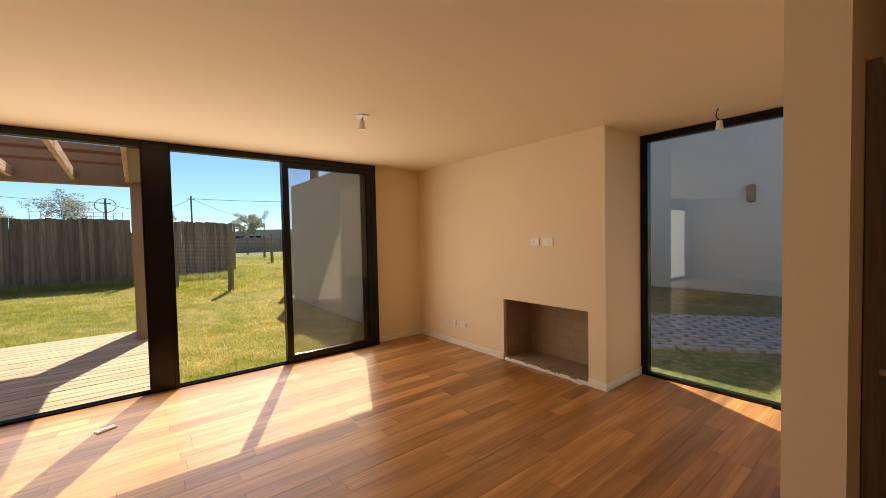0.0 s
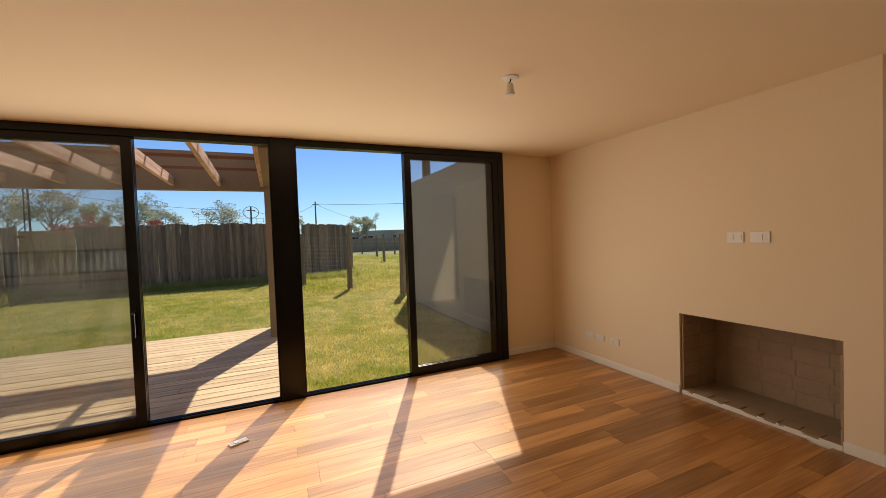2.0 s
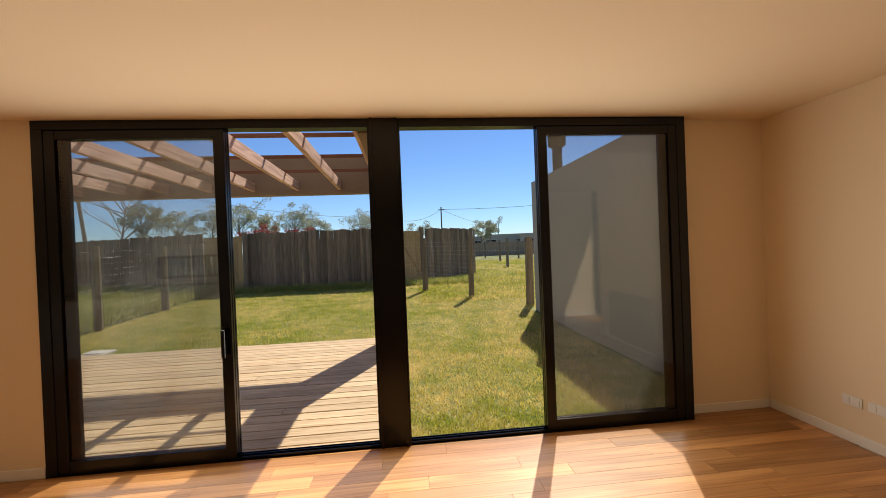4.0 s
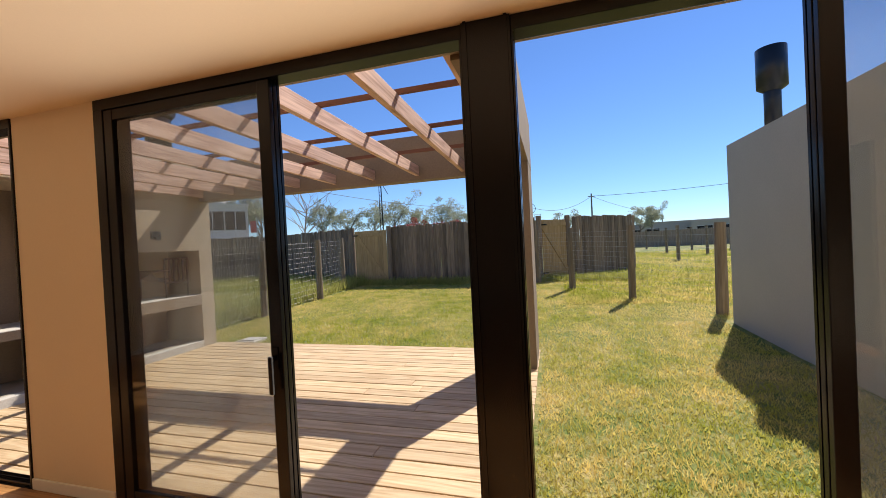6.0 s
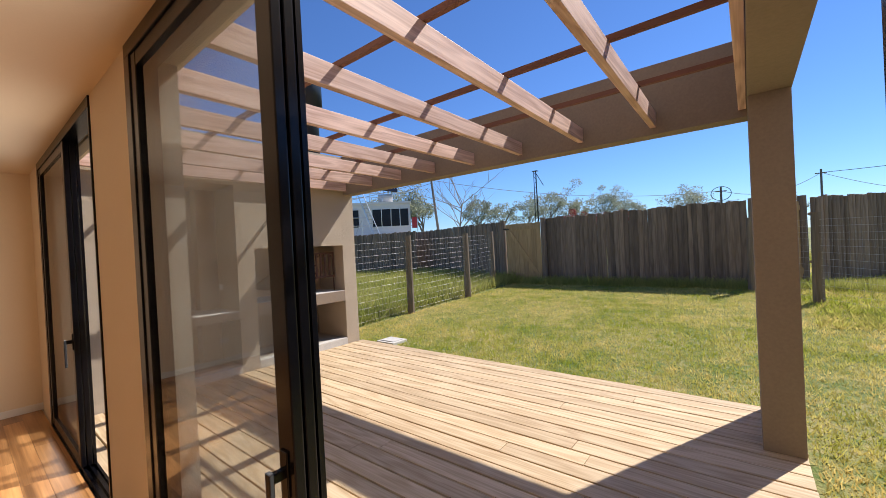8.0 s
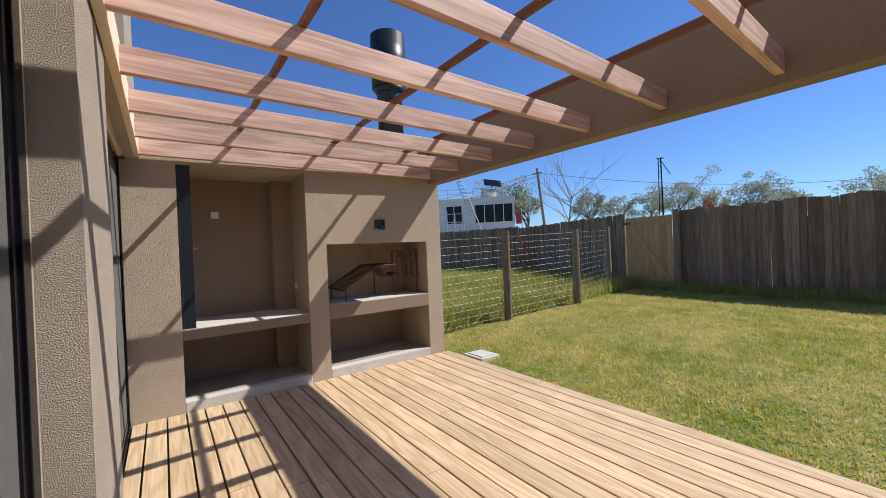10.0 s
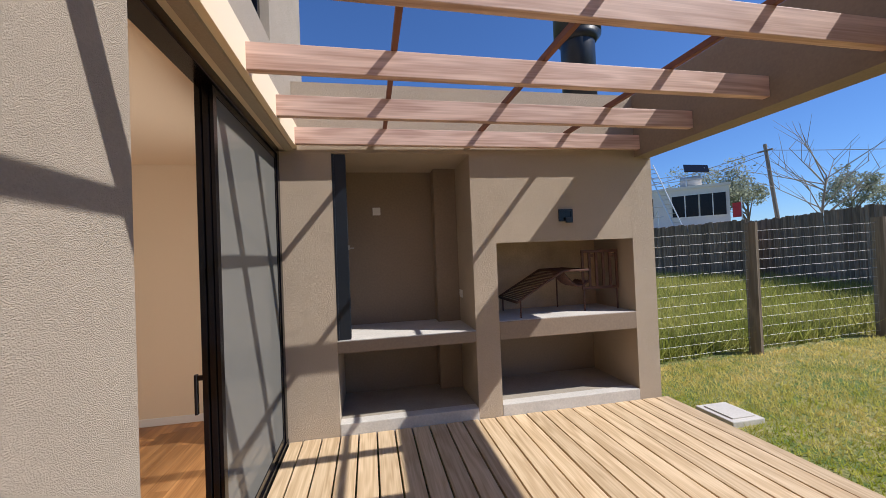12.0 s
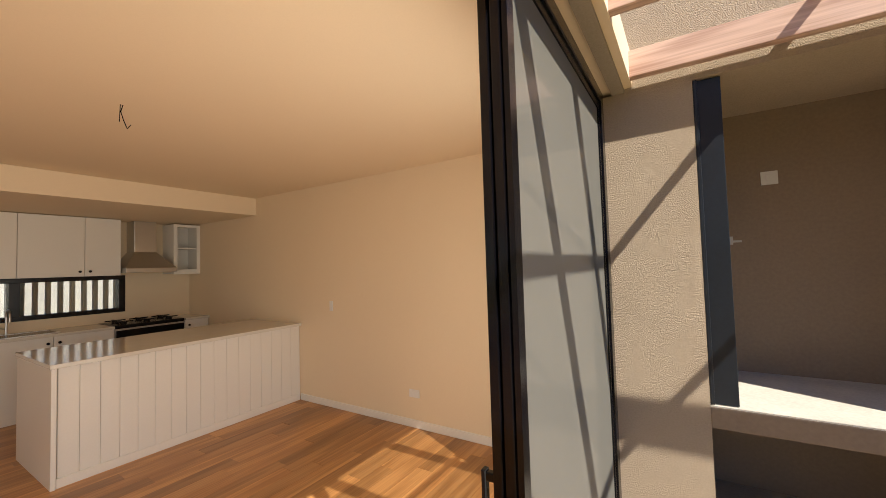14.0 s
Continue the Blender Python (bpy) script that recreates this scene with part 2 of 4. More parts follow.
def rod_into(bm, a, b, r0, r1=None, seg=10):
    a, b = Vector(a), Vector(b)
    d = b - a
    m = Matrix.Translation((a + b) / 2) @ d.to_track_quat("Z", "Y").to_matrix().to_4x4()
    bmesh.ops.create_cone(bm, cap_ends=True, segments=seg, radius1=r0, radius2=r0 if r1 is None else r1, depth=d.length, matrix=m)


def rod(a, b, r0, r1=None, seg=10):
    bm = bmesh.new()
    rod_into(bm, a, b, r0, r1, seg)
    return bm


def mesh_of(name, bm, material, smooth=False):
    me = bpy.data.meshes.new(name)
    bm.to_mesh(me)
    bm.free()
    if material:
        me.materials.append(material)
    if smooth:
        for p in me.polygons:
            p.use_smooth = True
    return me


def part(name, bm, material, parent, label="", smooth=False):
    ob = new(name, mesh_of(name, bm, material, smooth))
    ob.parent = parent
    if label:
        ob["label"] = label
    return ob


def thing(name, label, category, group="", kind="", at=(0, 0, 0)):
    ob = new(name)
    ob.empty_display_size = 0.1
    ob.location = at
    return tagged(ob, label, category, group, kind)


def solid(name, bm, material, label, category, group="", kind="", smooth=False):
    return tagged(new(name, mesh_of(name, bm, material, smooth)), label, category, group, kind)


def structure(name, bm, material, label, category):
    return solid(name, bm, material, label, category, kind="structure")


# ---- plan ----
IN_Y, OUT_Y = 4.60, 4.76        # inner and outer face of the glazed wall
FIRE_X, BAY_X = 3.70, 4.47      # fireplace wall, side window
WEST_X = -5.74                  # kitchen party wall
BACK_Y = -1.60                  # kitchen back wall
CEIL_Z = 2.50
DECK_Z = -0.03
BBQ_X = -5.10                   # front of the barbecue wall
HEAD = 2.478                    # underside of the outer lintel


def ground_z(y):
    return -0.10 + 0.028 * (min(max(y, 8.4), 17.0) - 8.4)


# ---- setting: the room ----
structure("floor_slab", boxes((WEST_X - 0.2, 4.6, -3.6, OUT_Y - 0.12, -0.25, -0.02)), CONCRETE, "concrete slab under the wooden floor", "floor")
structure("ceiling", boxes((WEST_X - 0.2, 4.7, -3.6, IN_Y + 0.2, CEIL_Z, CEIL_Z + 0.2)), CEIL, "smooth cream painted ceiling", "ceiling")
structure("ceiling_kitchen", boxes((WEST_X, -2.2, BACK_Y, 0.2, 2.27, CEIL_Z - 0.003)), CEIL, "dropped cream ceiling over the kitchen", "ceiling")
structure("wall_west", boxes((WEST_X - 0.2, WEST_X, -3.6, IN_Y + 0.16, 0, CEIL_Z)), WALL_IN, "plain cream painted party wall", "wall")
structure("wall_north_pier", boxes((-2.75, -1.978, 4.555, IN_Y + 0.05, -0.02, CEIL_Z)), WALL_IN, "narrow cream wall between two sliding doors", "wall")
structure("wall_north_pier_outside", boxes((-2.75, -1.978, IN_Y + 0.05, OUT_Y, -0.25, CEIL_Z)), STUCCO, "sandy stucco wall between two sliding doors", "wall")
structure("wall_north_west", boxes((WEST_X, -5.097, 4.555, 4.598, -0.02, CEIL_Z)), WALL_IN, "cream strip of wall beside the sliding door", "wall")
structure("wall_north_end", boxes((2.905, FIRE_X, 4.652, 4.84, -0.02, CEIL_Z)), WALL_IN, "cream painted wall beside the sliding door", "wall")
structure("wall_fireplace", boxes((FIRE_X, BAY_X, 2.93, 4.95, -0.02, CEIL_Z), (FIRE_X, BAY_X, 1.64, 1.82, -0.02, CEIL_Z), (FIRE_X, BAY_X, 1.82, 2.93, 0.735, CEIL_Z), (4.20, BAY_X, 1.82, 2.93, -0.02, 0.735)), WALL_IN, "cream painted chimney breast around a fireplace", "wall")
structure("wall_hall", boxes((1.78, 4.6, -0.10, 0.04, -0.02, CEIL_Z)), WALL_IN, "cream painted wall end beside the hall", "wall")
structure("wall_hall_east", boxes((3.2, 3.4, -3.6, -0.10, -0.02, CEIL_Z)), WALL_IN, "cream wall closing the dark hall", "wall")
structure("wall_hall_west", boxes((-1.4, -1.2, -3.6, BACK_Y, -0.02, CEIL_Z)), WALL_IN, "cream wall closing the dark hall", "wall")
structure("wall_south_hall", boxes((-1.4, 3.4, -3.6, -3.4, -0.02, CEIL_Z)), WALL_IN, "cream wall at the end of the hall", "wall")
structure("wall_kitchen", boxes((WEST_X, -1.2, BACK_Y - 0.2, BACK_Y, -0.02, 1.03), (WEST_X, -1.2, BACK_Y - 0.2, BACK_Y, 1.53, CEIL_Z), (WEST_X, -4.92, BACK_Y - 0.2, BACK_Y, 1.03, 1.53), (-2.3, -1.2, BACK_Y - 0.2, BACK_Y, 1.03, 1.53)), WALL_IN, "cream kitchen wall around a low wide window", "wall")

# ---- setting: the house outside ----
structure("wall_north_upper", boxes((WEST_X, -4.40, IN_Y, OUT_Y, CEIL_Z + 0.2, 5.6), (-3.3, 4.6, IN_Y, OUT_Y, CEIL_Z + 0.2, 5.6), (-4.40, -3.3, IN_Y, OUT_Y, CEIL_Z + 0.2, 3.05), (-4.40, -3.3, IN_Y, OUT_Y, 4.4, 5.6)), STUCCO, "sandy stucco upper wall of the house", "wall")
structure("lintel", boxes((WEST_X, 2.903, IN_Y + 0.095, OUT_Y, HEAD, CEIL_Z + 0.2)), STUCCO, "sandy stucco lintel over the sliding doors", "wall")
structure("roof", boxes((WEST_X - 0.2, 4.62, -3.8, OUT_Y, 5.6, 5.75)), GREY_WALL, "flat roof slab of the house", "roof")

# ---- windows and doors ----
def sheet(x0, x1, y, z0, z1):
    bm = bmesh.new()
    bm.faces.new([bm.verts.new(v) for v in ((x0, y, z0), (x1, y, z0), (x1, y, z1), (x0, y, z1))])
    return bm


def leaf(parent, x0, x1, y0, y1, z0, z1, handle=None):
    """One glazed sliding leaf with its stiles, rails and pane; handle: the x of a pull handle."""
    s = 0.075
    lf = part("door_leaf", boxes((x0, x0 + s, y0, y1, z0, z1), (x1 - s, x1, y0, y1, z0, z1), (x0 + s, x1 - s, y0 + 0.002, y1 - 0.002, z0, z0 + 0.075), (x0 + s, x1 - s, y0 + 0.002, y1 - 0.002, z1 - 0.065, z1), bevel=0.004), BLACK, parent)
    ym = (y0 + y1) / 2
    pane = part("pane", sheet(x0 + s - 0.01, x1 - s + 0.01, ym, z0 + 0.065, z1 - 0.055), GLASS, lf)
    pane.visible_shadow = False
    if handle is not None:
        bm = boxes((handle - 0.012, handle + 0.012, y0 - 0.05, y0 - 0.036, 0.77, 0.97), (handle - 0.01, handle + 0.01, y0 - 0.04, y0 + 0.002, 0.94, 0.965), (handle - 0.018, handle + 0.018, y0 - 0.006, y0 + 0.001, 0.89, 1.01), bevel=0.003)
        part("handle", bm, BLACK, lf, "black lever handle")
    return lf


def screen_leaf(parent, x0, x1, y0, y1, z0, z1, mesh=SCREEN):
    s = 0.045
    lf = part("screen_leaf", boxes((x0, x0 + s, y0, y1, z0, z1), (x1 - s, x1, y0, y1, z0, z1), (x0 + s, x1 - s, y0 + 0.001, y1 - 0.001, z0, z0 + s), (x0 + s, x1 - s, y0 + 0.001, y1 - 0.001, z1 - s, z1)), BLACK, parent)
    ym = (y0 + y1) / 2
    part("screen_mesh", sheet(x0 + s - 0.005, x1 - s + 0.005, ym, z0 + s - 0.005, z1 - s + 0.005), mesh, lf, "fine grey insect mesh")
    return lf


def sliding_door(name, x0, x1, meet, left, label, handle, jl=0.075, jr=0.075, mesh=SCREEN):
    """A two-leaf sliding door whose leaves and screen are parked at one side (left: the -x side)."""
    d = thing(name, label, "sliding door", kind="structure")
    y0, y1 = 4.545, 4.648
    part("frame_head", boxes((x0, x1, y0, y1, 2.432, CEIL_Z - 0.002), bevel=0.004), BLACK, d)
    part("frame_jamb", boxes((x0, x0 + jl, y0, y1, 0.0, 2.432), (x0 + 0.3 * jl, x0 + jl * 1.16, y0 + 0.04, y0 + 0.05, 0.0, 2.432), bevel=0.003), BLACK, d)
    part("frame_jamb", boxes((x1 - jr, x1, y0, y1, 0.0, 2.432), (x1 - jr * 1.16, x1 - 0.3 * jr, y0 + 0.04, y0 + 0.05, 0.0, 2.432), bevel=0.003), BLACK, d)
    part("sill_track", boxes((x0, x1, y0, y1 + 0.003, -0.06, 0.004), (x0 + jl, x1 - jr, y0 + 0.012, y0 + 0.018, 0.004, 0.022), (x0 + jl, x1 - jr, y0 + 0.05, y0 + 0.056, 0.004, 0.022), (x0 + jl, x1 - jr, y0 + 0.086, y0 + 0.091, 0.004, 0.018)), BLACK, d)
    a, b = (x0 + jl - 0.004, meet) if left else (meet, x1 - jr + 0.004)
    leaf(d, a, b, y0 + 0.006, y0 + 0.036, 0.022, 2.43, handle)
    leaf(d, a + (0.06 if left else 0), b - (0 if left else 0.06), y0 + 0.042, y0 + 0.072, 0.022, 2.43)
    screen_leaf(d, a, b, y0 + 0.078, y0 + 0.094, 0.018, 2.43, mesh)
    return d


sliding_door("door_1", -1.975, 0.345, -0.70, True, "black aluminium sliding door pushed half open onto the deck", -0.745, jr=0.012)
sliding_door("door_2", 0.565, 2.905, 1.66, False, "black aluminium sliding door half open to the lawn", None, jl=0.012)
sliding_door("door_3", -5.096, -2.752, -3.68, True, "black aluminium sliding door half open beside the barbecue", -3.72, jr=0.018, mesh=SCREEN_DENSE)
col = thing("column_black", "black clad column between two sliding doors", "column", kind="structure")
part("cladding", boxes((0.345, 0.565, 4.535, 4.70, 0.0, CEIL_Z - 0.002), bevel=0.004), BLACK, col)
part("cover_strip", boxes((0.357, 0.372, 4.525, 4.5355, 0.0, CEIL_Z - 0.002), bevel=0.002), BLACK, col)
part("cover_strip", boxes((0.538, 0.553, 4.525, 4.5355, 0.0, CEIL_Z - 0.002), bevel=0.002), BLACK, col)

win = thing("window_1", "tall black framed fixed window to the side garden", "window", kind="structure")
part("window_frame", boxes((BAY_X - 0.06, BAY_X + 0.02, 1.565, 1.638, 0.0, CEIL_Z), (BAY_X - 0.06, BAY_X + 0.02, 0.045, 0.11, 0.0, CEIL_Z), (BAY_X - 0.058, BAY_X + 0.018, 0.11, 1.565, 2.425, CEIL_Z - 0.002), (BAY_X - 0.058, BAY_X + 0.018, 0.11, 1.565, -0.02, 0.03), bevel=0.004), BLACK, win)
pane = part("pane", boxes((BAY_X - 0.025, BAY_X - 0.019, 0.105, 1.57, 0.025, 2.43)), GLASS, win)
pane.visible_shadow = False

up = thing("window_2", "black framed upper window in the stucco wall", "window", kind="structure")
part("window_frame", boxes((-4.40, -4.33, 4.62, 4.70, 3.05, 4.4), (-3.37, -3.3, 4.62, 4.70, 3.05, 4.4), (-4.33, -3.37, 4.622, 4.698, 3.05, 3.12), (-4.33, -3.37, 4.622, 4.698, 4.33, 4.4), (-3.88, -3.82, 4.625, 4.695, 3.12, 4.33), bevel=0.004), BLACK, up)
part("pane", boxes((-4.34, -3.36, 4.655, 4.661, 3.11, 4.34)), GLASS, up)
# Black sheet imitates the unlit room behind the pane.
part("blind", boxes((-4.34, -3.36, 4.61, 4.615, 3.06, 4.39)), BLACK, up, "black sheet standing in for the dark room")

# ---- baseboards ----
def baseboard(name, *bx):
    structure(name, boxes(*bx, bevel=0.006), WHITE, "white painted baseboard", "baseboard")


baseboard("baseboard", (FIRE_X - 0.014, FIRE_X, 2.93, 4.638, 0.0, 0.075))
baseboard("baseboard", (FIRE_X - 0.014, FIRE_X, 1.626, 1.82, 0.0, 0.075))
baseboard("baseboard", (FIRE_X, BAY_X - 0.06, 1.626, 1.64, 0.0, 0.075))
baseboard("baseboard", (2.91, FIRE_X - 0.014, 4.638, 4.652, 0.0, 0.075))
baseboard("baseboard", (WEST_X, WEST_X + 0.014, 1.08, 4.6, 0.0, 0.075))
baseboard("baseboard", (-2.745, -1.98, 4.541, 4.555, 0.0, 0.075))
baseboard("baseboard", (1.78, BAY_X - 0.06, 0.04, 0.054, 0.0, 0.075))

# ---- fireplace ----
fp = thing("fireplace", "open brick lined fireplace with a raised hearth edge", "fireplace", at=(FIRE_X, 2.37, 0))
part("back_panel", boxes((0.4855, 0.503, -0.548, 0.558, -0.02, 0.735)), MORTAR, fp)
part("side_panel", boxes((0.03, 0.4855, 0.5405, 0.558, -0.02, 0.735)), MORTAR, fp)
part("side_panel", boxes((0.03, 0.4855, -0.548, -0.5305, -0.02, 0.735)), MORTAR, fp)
part("hearth_edge", boxes((0.002, 0.012, -0.542, 0.552, -0.02, 0.034)), WHITE, fp, "pale rendered hearth edge")
part("hearth_base", boxes((0.012, 0.497, -0.542, 0.552, -0.02, 0.02)), MORTAR, fp)
rng = random.Random(4)
brick_me = mesh_of("brick", boxes((-0.008, 0.008, -0.113, 0.113, -0.057, 0.057), bevel=0.005), BRICK_IN)
half_me = mesh_of("brick", boxes((-0.008, 0.008, -0.054, 0.054, -0.057, 0.057), bevel=0.005), BRICK_IN)


def lay(me, parent, x, y, z, rz=0.0, ry=0.0):
    ob = new("brick", me)
    ob.parent = parent
    ob.matrix_basis = pose(x, y, z, rng.uniform(-0.4, 0.4), ry + rng.uniform(-0.4, 0.4), rz)
    return ob


for row in range(6):
    z = 0.085 + row * 0.124
    if z > 0.70:
        break
    for k in range(5):
        y = -0.43 + k * 0.236 + (0.012 if row % 2 else -0.012)
        if y < 0.46:
            lay(brick_me, fp, 0.490, y, z)
    lay(half_me, fp, 0.490, 0.502, z)
    for ys in (0.545, -0.535):
        for k in range(2):
            lay(brick_me, fp, 0.13 + 0.236 * k, ys, z, 90)
for k in range(9):
    lay(half_me, fp, 0.062 + rng.uniform(-0.008, 0.004), -0.49 + k * 0.124, 0.032 + rng.uniform(-0.004, 0.004), 90 + rng.uniform(-4, 4), 90)

# ---- barbecue wall ----
bbq = thing("barbecue_wall", "taupe stucco barbecue wall with shelves and open niches", "barbecue", at=(BBQ_X, 6.53, 0))


def bb(x0, x1, y0, y1, z0, z1):
    return (x0 - BBQ_X, x1 - BBQ_X, y0 - 6.53, y1 - 6.53, z0, z1)


part("pier", boxes(bb(-5.9, BBQ_X, 4.60, 5.08, -0.12, 2.453)), STUCCO_BBQ, bbq)
part("pier_head", boxes(bb(-5.9, BBQ_X, 4.764, 5.08, 2.453, 2.465)), STUCCO_BBQ, bbq)
part("pier_head", boxes(bb(-5.9, BBQ_X, 4.60, 4.7615, 2.453, 2.477)), STUCCO_BBQ, bbq)
part("pier", boxes(bb(-5.9, BBQ_X, 6.345, 6.58, -0.12, 2.465)), STUCCO_BBQ, bbq)
part("pier", boxes(bb(-5.9, BBQ_X, 8.05, 8.30, -0.12, 2.465)), STUCCO_BBQ, bbq)
part("hood_wall", boxes(bb(-5.28, BBQ_X - 0.001, 6.58, 8.05, 1.615, 2.465)), STUCCO_BBQ, bbq)
part("upper_wall", boxes(bb(-5.9, BBQ_X, 4.762, 8.30, 2.465, 3.09)), STUCCO_BBQ, bbq)
part("back_wall", boxes(bb(-6.05, -5.9, 4.762, 8.30, -0.12, 3.09)), STUCCO_SHADED, bbq)
part("chase", boxes(bb(-5.9, -5.72, 6.10, 6.345, 0.07, 2.465)), STUCCO_SHADED, bbq)
part("grill_back", boxes(bb(-5.9, -5.80, 6.58, 8.05, 0.86, 2.4)), FIREBACK, bbq, "pale firebrick back of the grill, lightened for deck bounce")
part("shelf", boxes(bb(-5.9, BBQ_X + 0.004, 5.08, 6.345, 0.687, 0.790), bevel=0.006), STUCCO_SHADED, bbq)
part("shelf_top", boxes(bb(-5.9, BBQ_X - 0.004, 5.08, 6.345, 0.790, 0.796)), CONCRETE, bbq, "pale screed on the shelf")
part("shelf", boxes(bb(-5.9, BBQ_X + 0.004, 6.58, 8.05, 0.690, 0.860), bevel=0.006), STUCCO_SHADED, bbq)
part("shelf_top", boxes(bb(-5.9, BBQ_X - 0.004, 6.58, 8.05, 0.860, 0.866)), CONCRETE, bbq, "pale screed on the grill shelf")
# Plinths split: darker colour imitates shade behind the lit front edge.
part("plinth", boxes(bb(-5.9, BBQ_X - 0.12, 5.08, 6.345, -0.12, 0.066), bevel=0.006), SCREED_SHADED, bbq, "concrete plinth darkened for the niche shade")
part("plinth", boxes(bb(-5.9, BBQ_X - 0.12, 6.58, 8.05, -0.12, 0.071), bevel=0.006), SCREED_SHADED, bbq, "concrete plinth darkened for the niche shade")
part("plinth_edge", boxes(bb(BBQ_X - 0.12, BBQ_X + 0.003, 5.08, 6.345, -0.12, 0.07), bevel=0.008), CONCRETE, bbq, "pale concrete plinth edge")
part("plinth_edge", boxes(bb(BBQ_X - 0.12, BBQ_X + 0.003, 6.58, 8.05, -0.12, 0.075), bevel=0.008), CONCRETE, bbq, "pale concrete plinth edge")
shut = part("folding_shutter", boxes(bb(-5.155, -5.125, 5.082, 5.20, 0.80, 2.46), bb(-5.19, -5.162, 5.084, 5.19, 0.80, 2.46), bb(-5.225, -5.197, 5.082, 5.20, 0.80, 2.46), bb(-5.122, -5.108, 5.082, 5.10, 0.80, 2.46), bevel=0.003), FLUE, bbq, "folded dark steel shutter")
part("shutter_latch", boxes(bb(-5.17, -5.15, 5.20, 5.215, 1.60, 1.64), bb(-5.165, -5.155, 5.215, 5.25, 1.61, 1.62)), STEEL, shut)


def flue(x, y, z0, z1, label, r=1.0):
    t = thing("chimney_flue", label, "chimney", group="barbecue flues", at=(x, y, z0))
    h = z1 - z0
    part("pipe", rod((0, 0, 0), (0, 0, h - 0.2), 0.185 * r * r, seg=28), FLUE, t, smooth=False)
    bm = rod((0, 0, h - 0.78 * r), (0, 0, h), 0.255 * r, seg=28)
    rod_into(bm, (0, 0, h - 0.86 * r), (0, 0, h - 0.78 * r), 0.19 * r * r, 0.255 * r, 28)
    part("cowl", bm, FLUE, t)
    part("collar", rod((0, 0, 0), (0, 0, 0.05), 0.23 * r, 0.19 * r * r, 28), FLUE, t)
    for ob in t.children:
        for p in ob.data.polygons:
            p.use_smooth = abs(p.normal.z) < 0.8
    return t


flue(-5.5, 7.77, 3.09, 4.68, "blue-black sheet metal flue on the barbecue wall")

grill = thing("barbecue_grill", "rusty iron grill grate raised on one side", "grill", at=(-5.45, 7.2, 0.866))
part("grate_end", boxes((-0.30, 0.27, -0.41, -0.39, 0.145, 0.17)), RUST, grill)
part("grate_end", boxes((-0.30, 0.27, 0.37, 0.39, 0.43, 0.455)), RUST, grill)
for x in (-0.295, 0.265):
    bm = rod((x, -0.40, 0.157), (x, 0.10, 0.44), 0.011, seg=6)
    rod_into(bm, (x, 0.10, 0.44), (x, 0.38, 0.443), 0.011, seg=6)
    part("side_rail", bm, RUST, grill)
bm = bmesh.new()
for k in range(22):
    s = (k + 0.5) / 22
    rod_into(bm, (-0.295, -0.40 + 0.5 * s, 0.157 + 0.283 * s), (0.265, -0.40 + 0.5 * s, 0.157 + 0.283 * s), 0.0065, seg=6)
for k in range(9):
    y = 0.12 + k * 0.03
    rod_into(bm, (-0.295, y, 0.441), (0.265, y, 0.441), 0.0065, seg=6)
part("grate", bm, RUST, grill)["kind"] = "stuff"
for x, y, h in ((-0.27, -0.36, 0.18), (0.25, -0.36, 0.18), (-0.27, 0.30, 0.44)):
    part("leg", rod((x, y, 0.0), (x, y, h), 0.009, seg=8), RUST, grill)
basket = thing("fire_basket", "rusty iron log basket standing on the grill shelf", "fire basket", at=(-5.33, 7.82, 0.866))
part("grid_rail", boxes((-0.022, 0.002, -0.22, 0.21, 0.225, 0.255), bevel=0.004), RUST, basket)
part("grid_rail", boxes((-0.022, 0.002, -0.22, 0.21, 0.615, 0.645), bevel=0.004), RUST, basket)
for k in range(6):
    y = -0.22 + k * 0.0807
    part("grid_bar", boxes((-0.018, -0.002, y, y + 0.026, 0.255, 0.615)), RUST, basket)
for y in (-0.14, 0.104):
    part("grid_tie", boxes((-0.016, -0.004, y, y + 0.058, 0.57, 0.60)), RUST, basket)
for k in range(6):
    x = -0.24 + k * 0.05
    way = [Vector((x, -0.46 + 0.30 * u, 0.44 - 0.20 * math.sin(u * 2.2) + 0.04 * u)) for u in (0.0, 0.2, 0.4, 0.6, 0.8, 1.0)]
    bm = bmesh.new()
    for p, q in zip(way, way[1:]):
        rod_into(bm, p, q, 0.012, seg=6)
    part("basket_bar", bm, RUST, basket)
part("basket_rail", rod((-0.26, -0.455, 0.435), (0.03, -0.455, 0.435), 0.011, seg=6), RUST, basket)
part("basket_rail", rod((-0.26, -0.165, 0.31), (0.03, -0.165, 0.31), 0.011, seg=6), RUST, basket)
part("basket_rail", rod((-0.01, -0.22, 0.30), (-0.01, -0.16, 0.30), 0.011, seg=6), RUST, basket)
for y in (-0.20, 0.19):
    part("foot", rod((-0.01, y, 0.0), (-0.01, y, 0.235), 0.009, seg=8), RUST, basket)


def plate(name, m, label, w=0.085, h=0.085, rockers=1, material=PLASTIC):
    t = thing(name, label, "socket")
    t.matrix_basis = m
    part("cover_plate", boxes((-w / 2, w / 2, -h / 2, h / 2, 0, 0.008), bevel=0.003), material, t)
    for k in range(rockers):
        x = -w / 2 + (k + 0.5) * w / rockers
        part("insert", boxes((x - 0.018, x + 0.018, -0.022, 0.022, 0.007, 0.012), bevel=0.002), material, t)
    return t


plate("wall_switch", pose(-5.898, 5.48, 2.03, 90, 0, 90), "white plastic switch plate in the barbecue niche")
plate("wall_socket", pose(-5.62, 6.343, 1.10, 90, 0, 0), "white plastic double socket in the barbecue niche", 0.12, 0.08, 2)
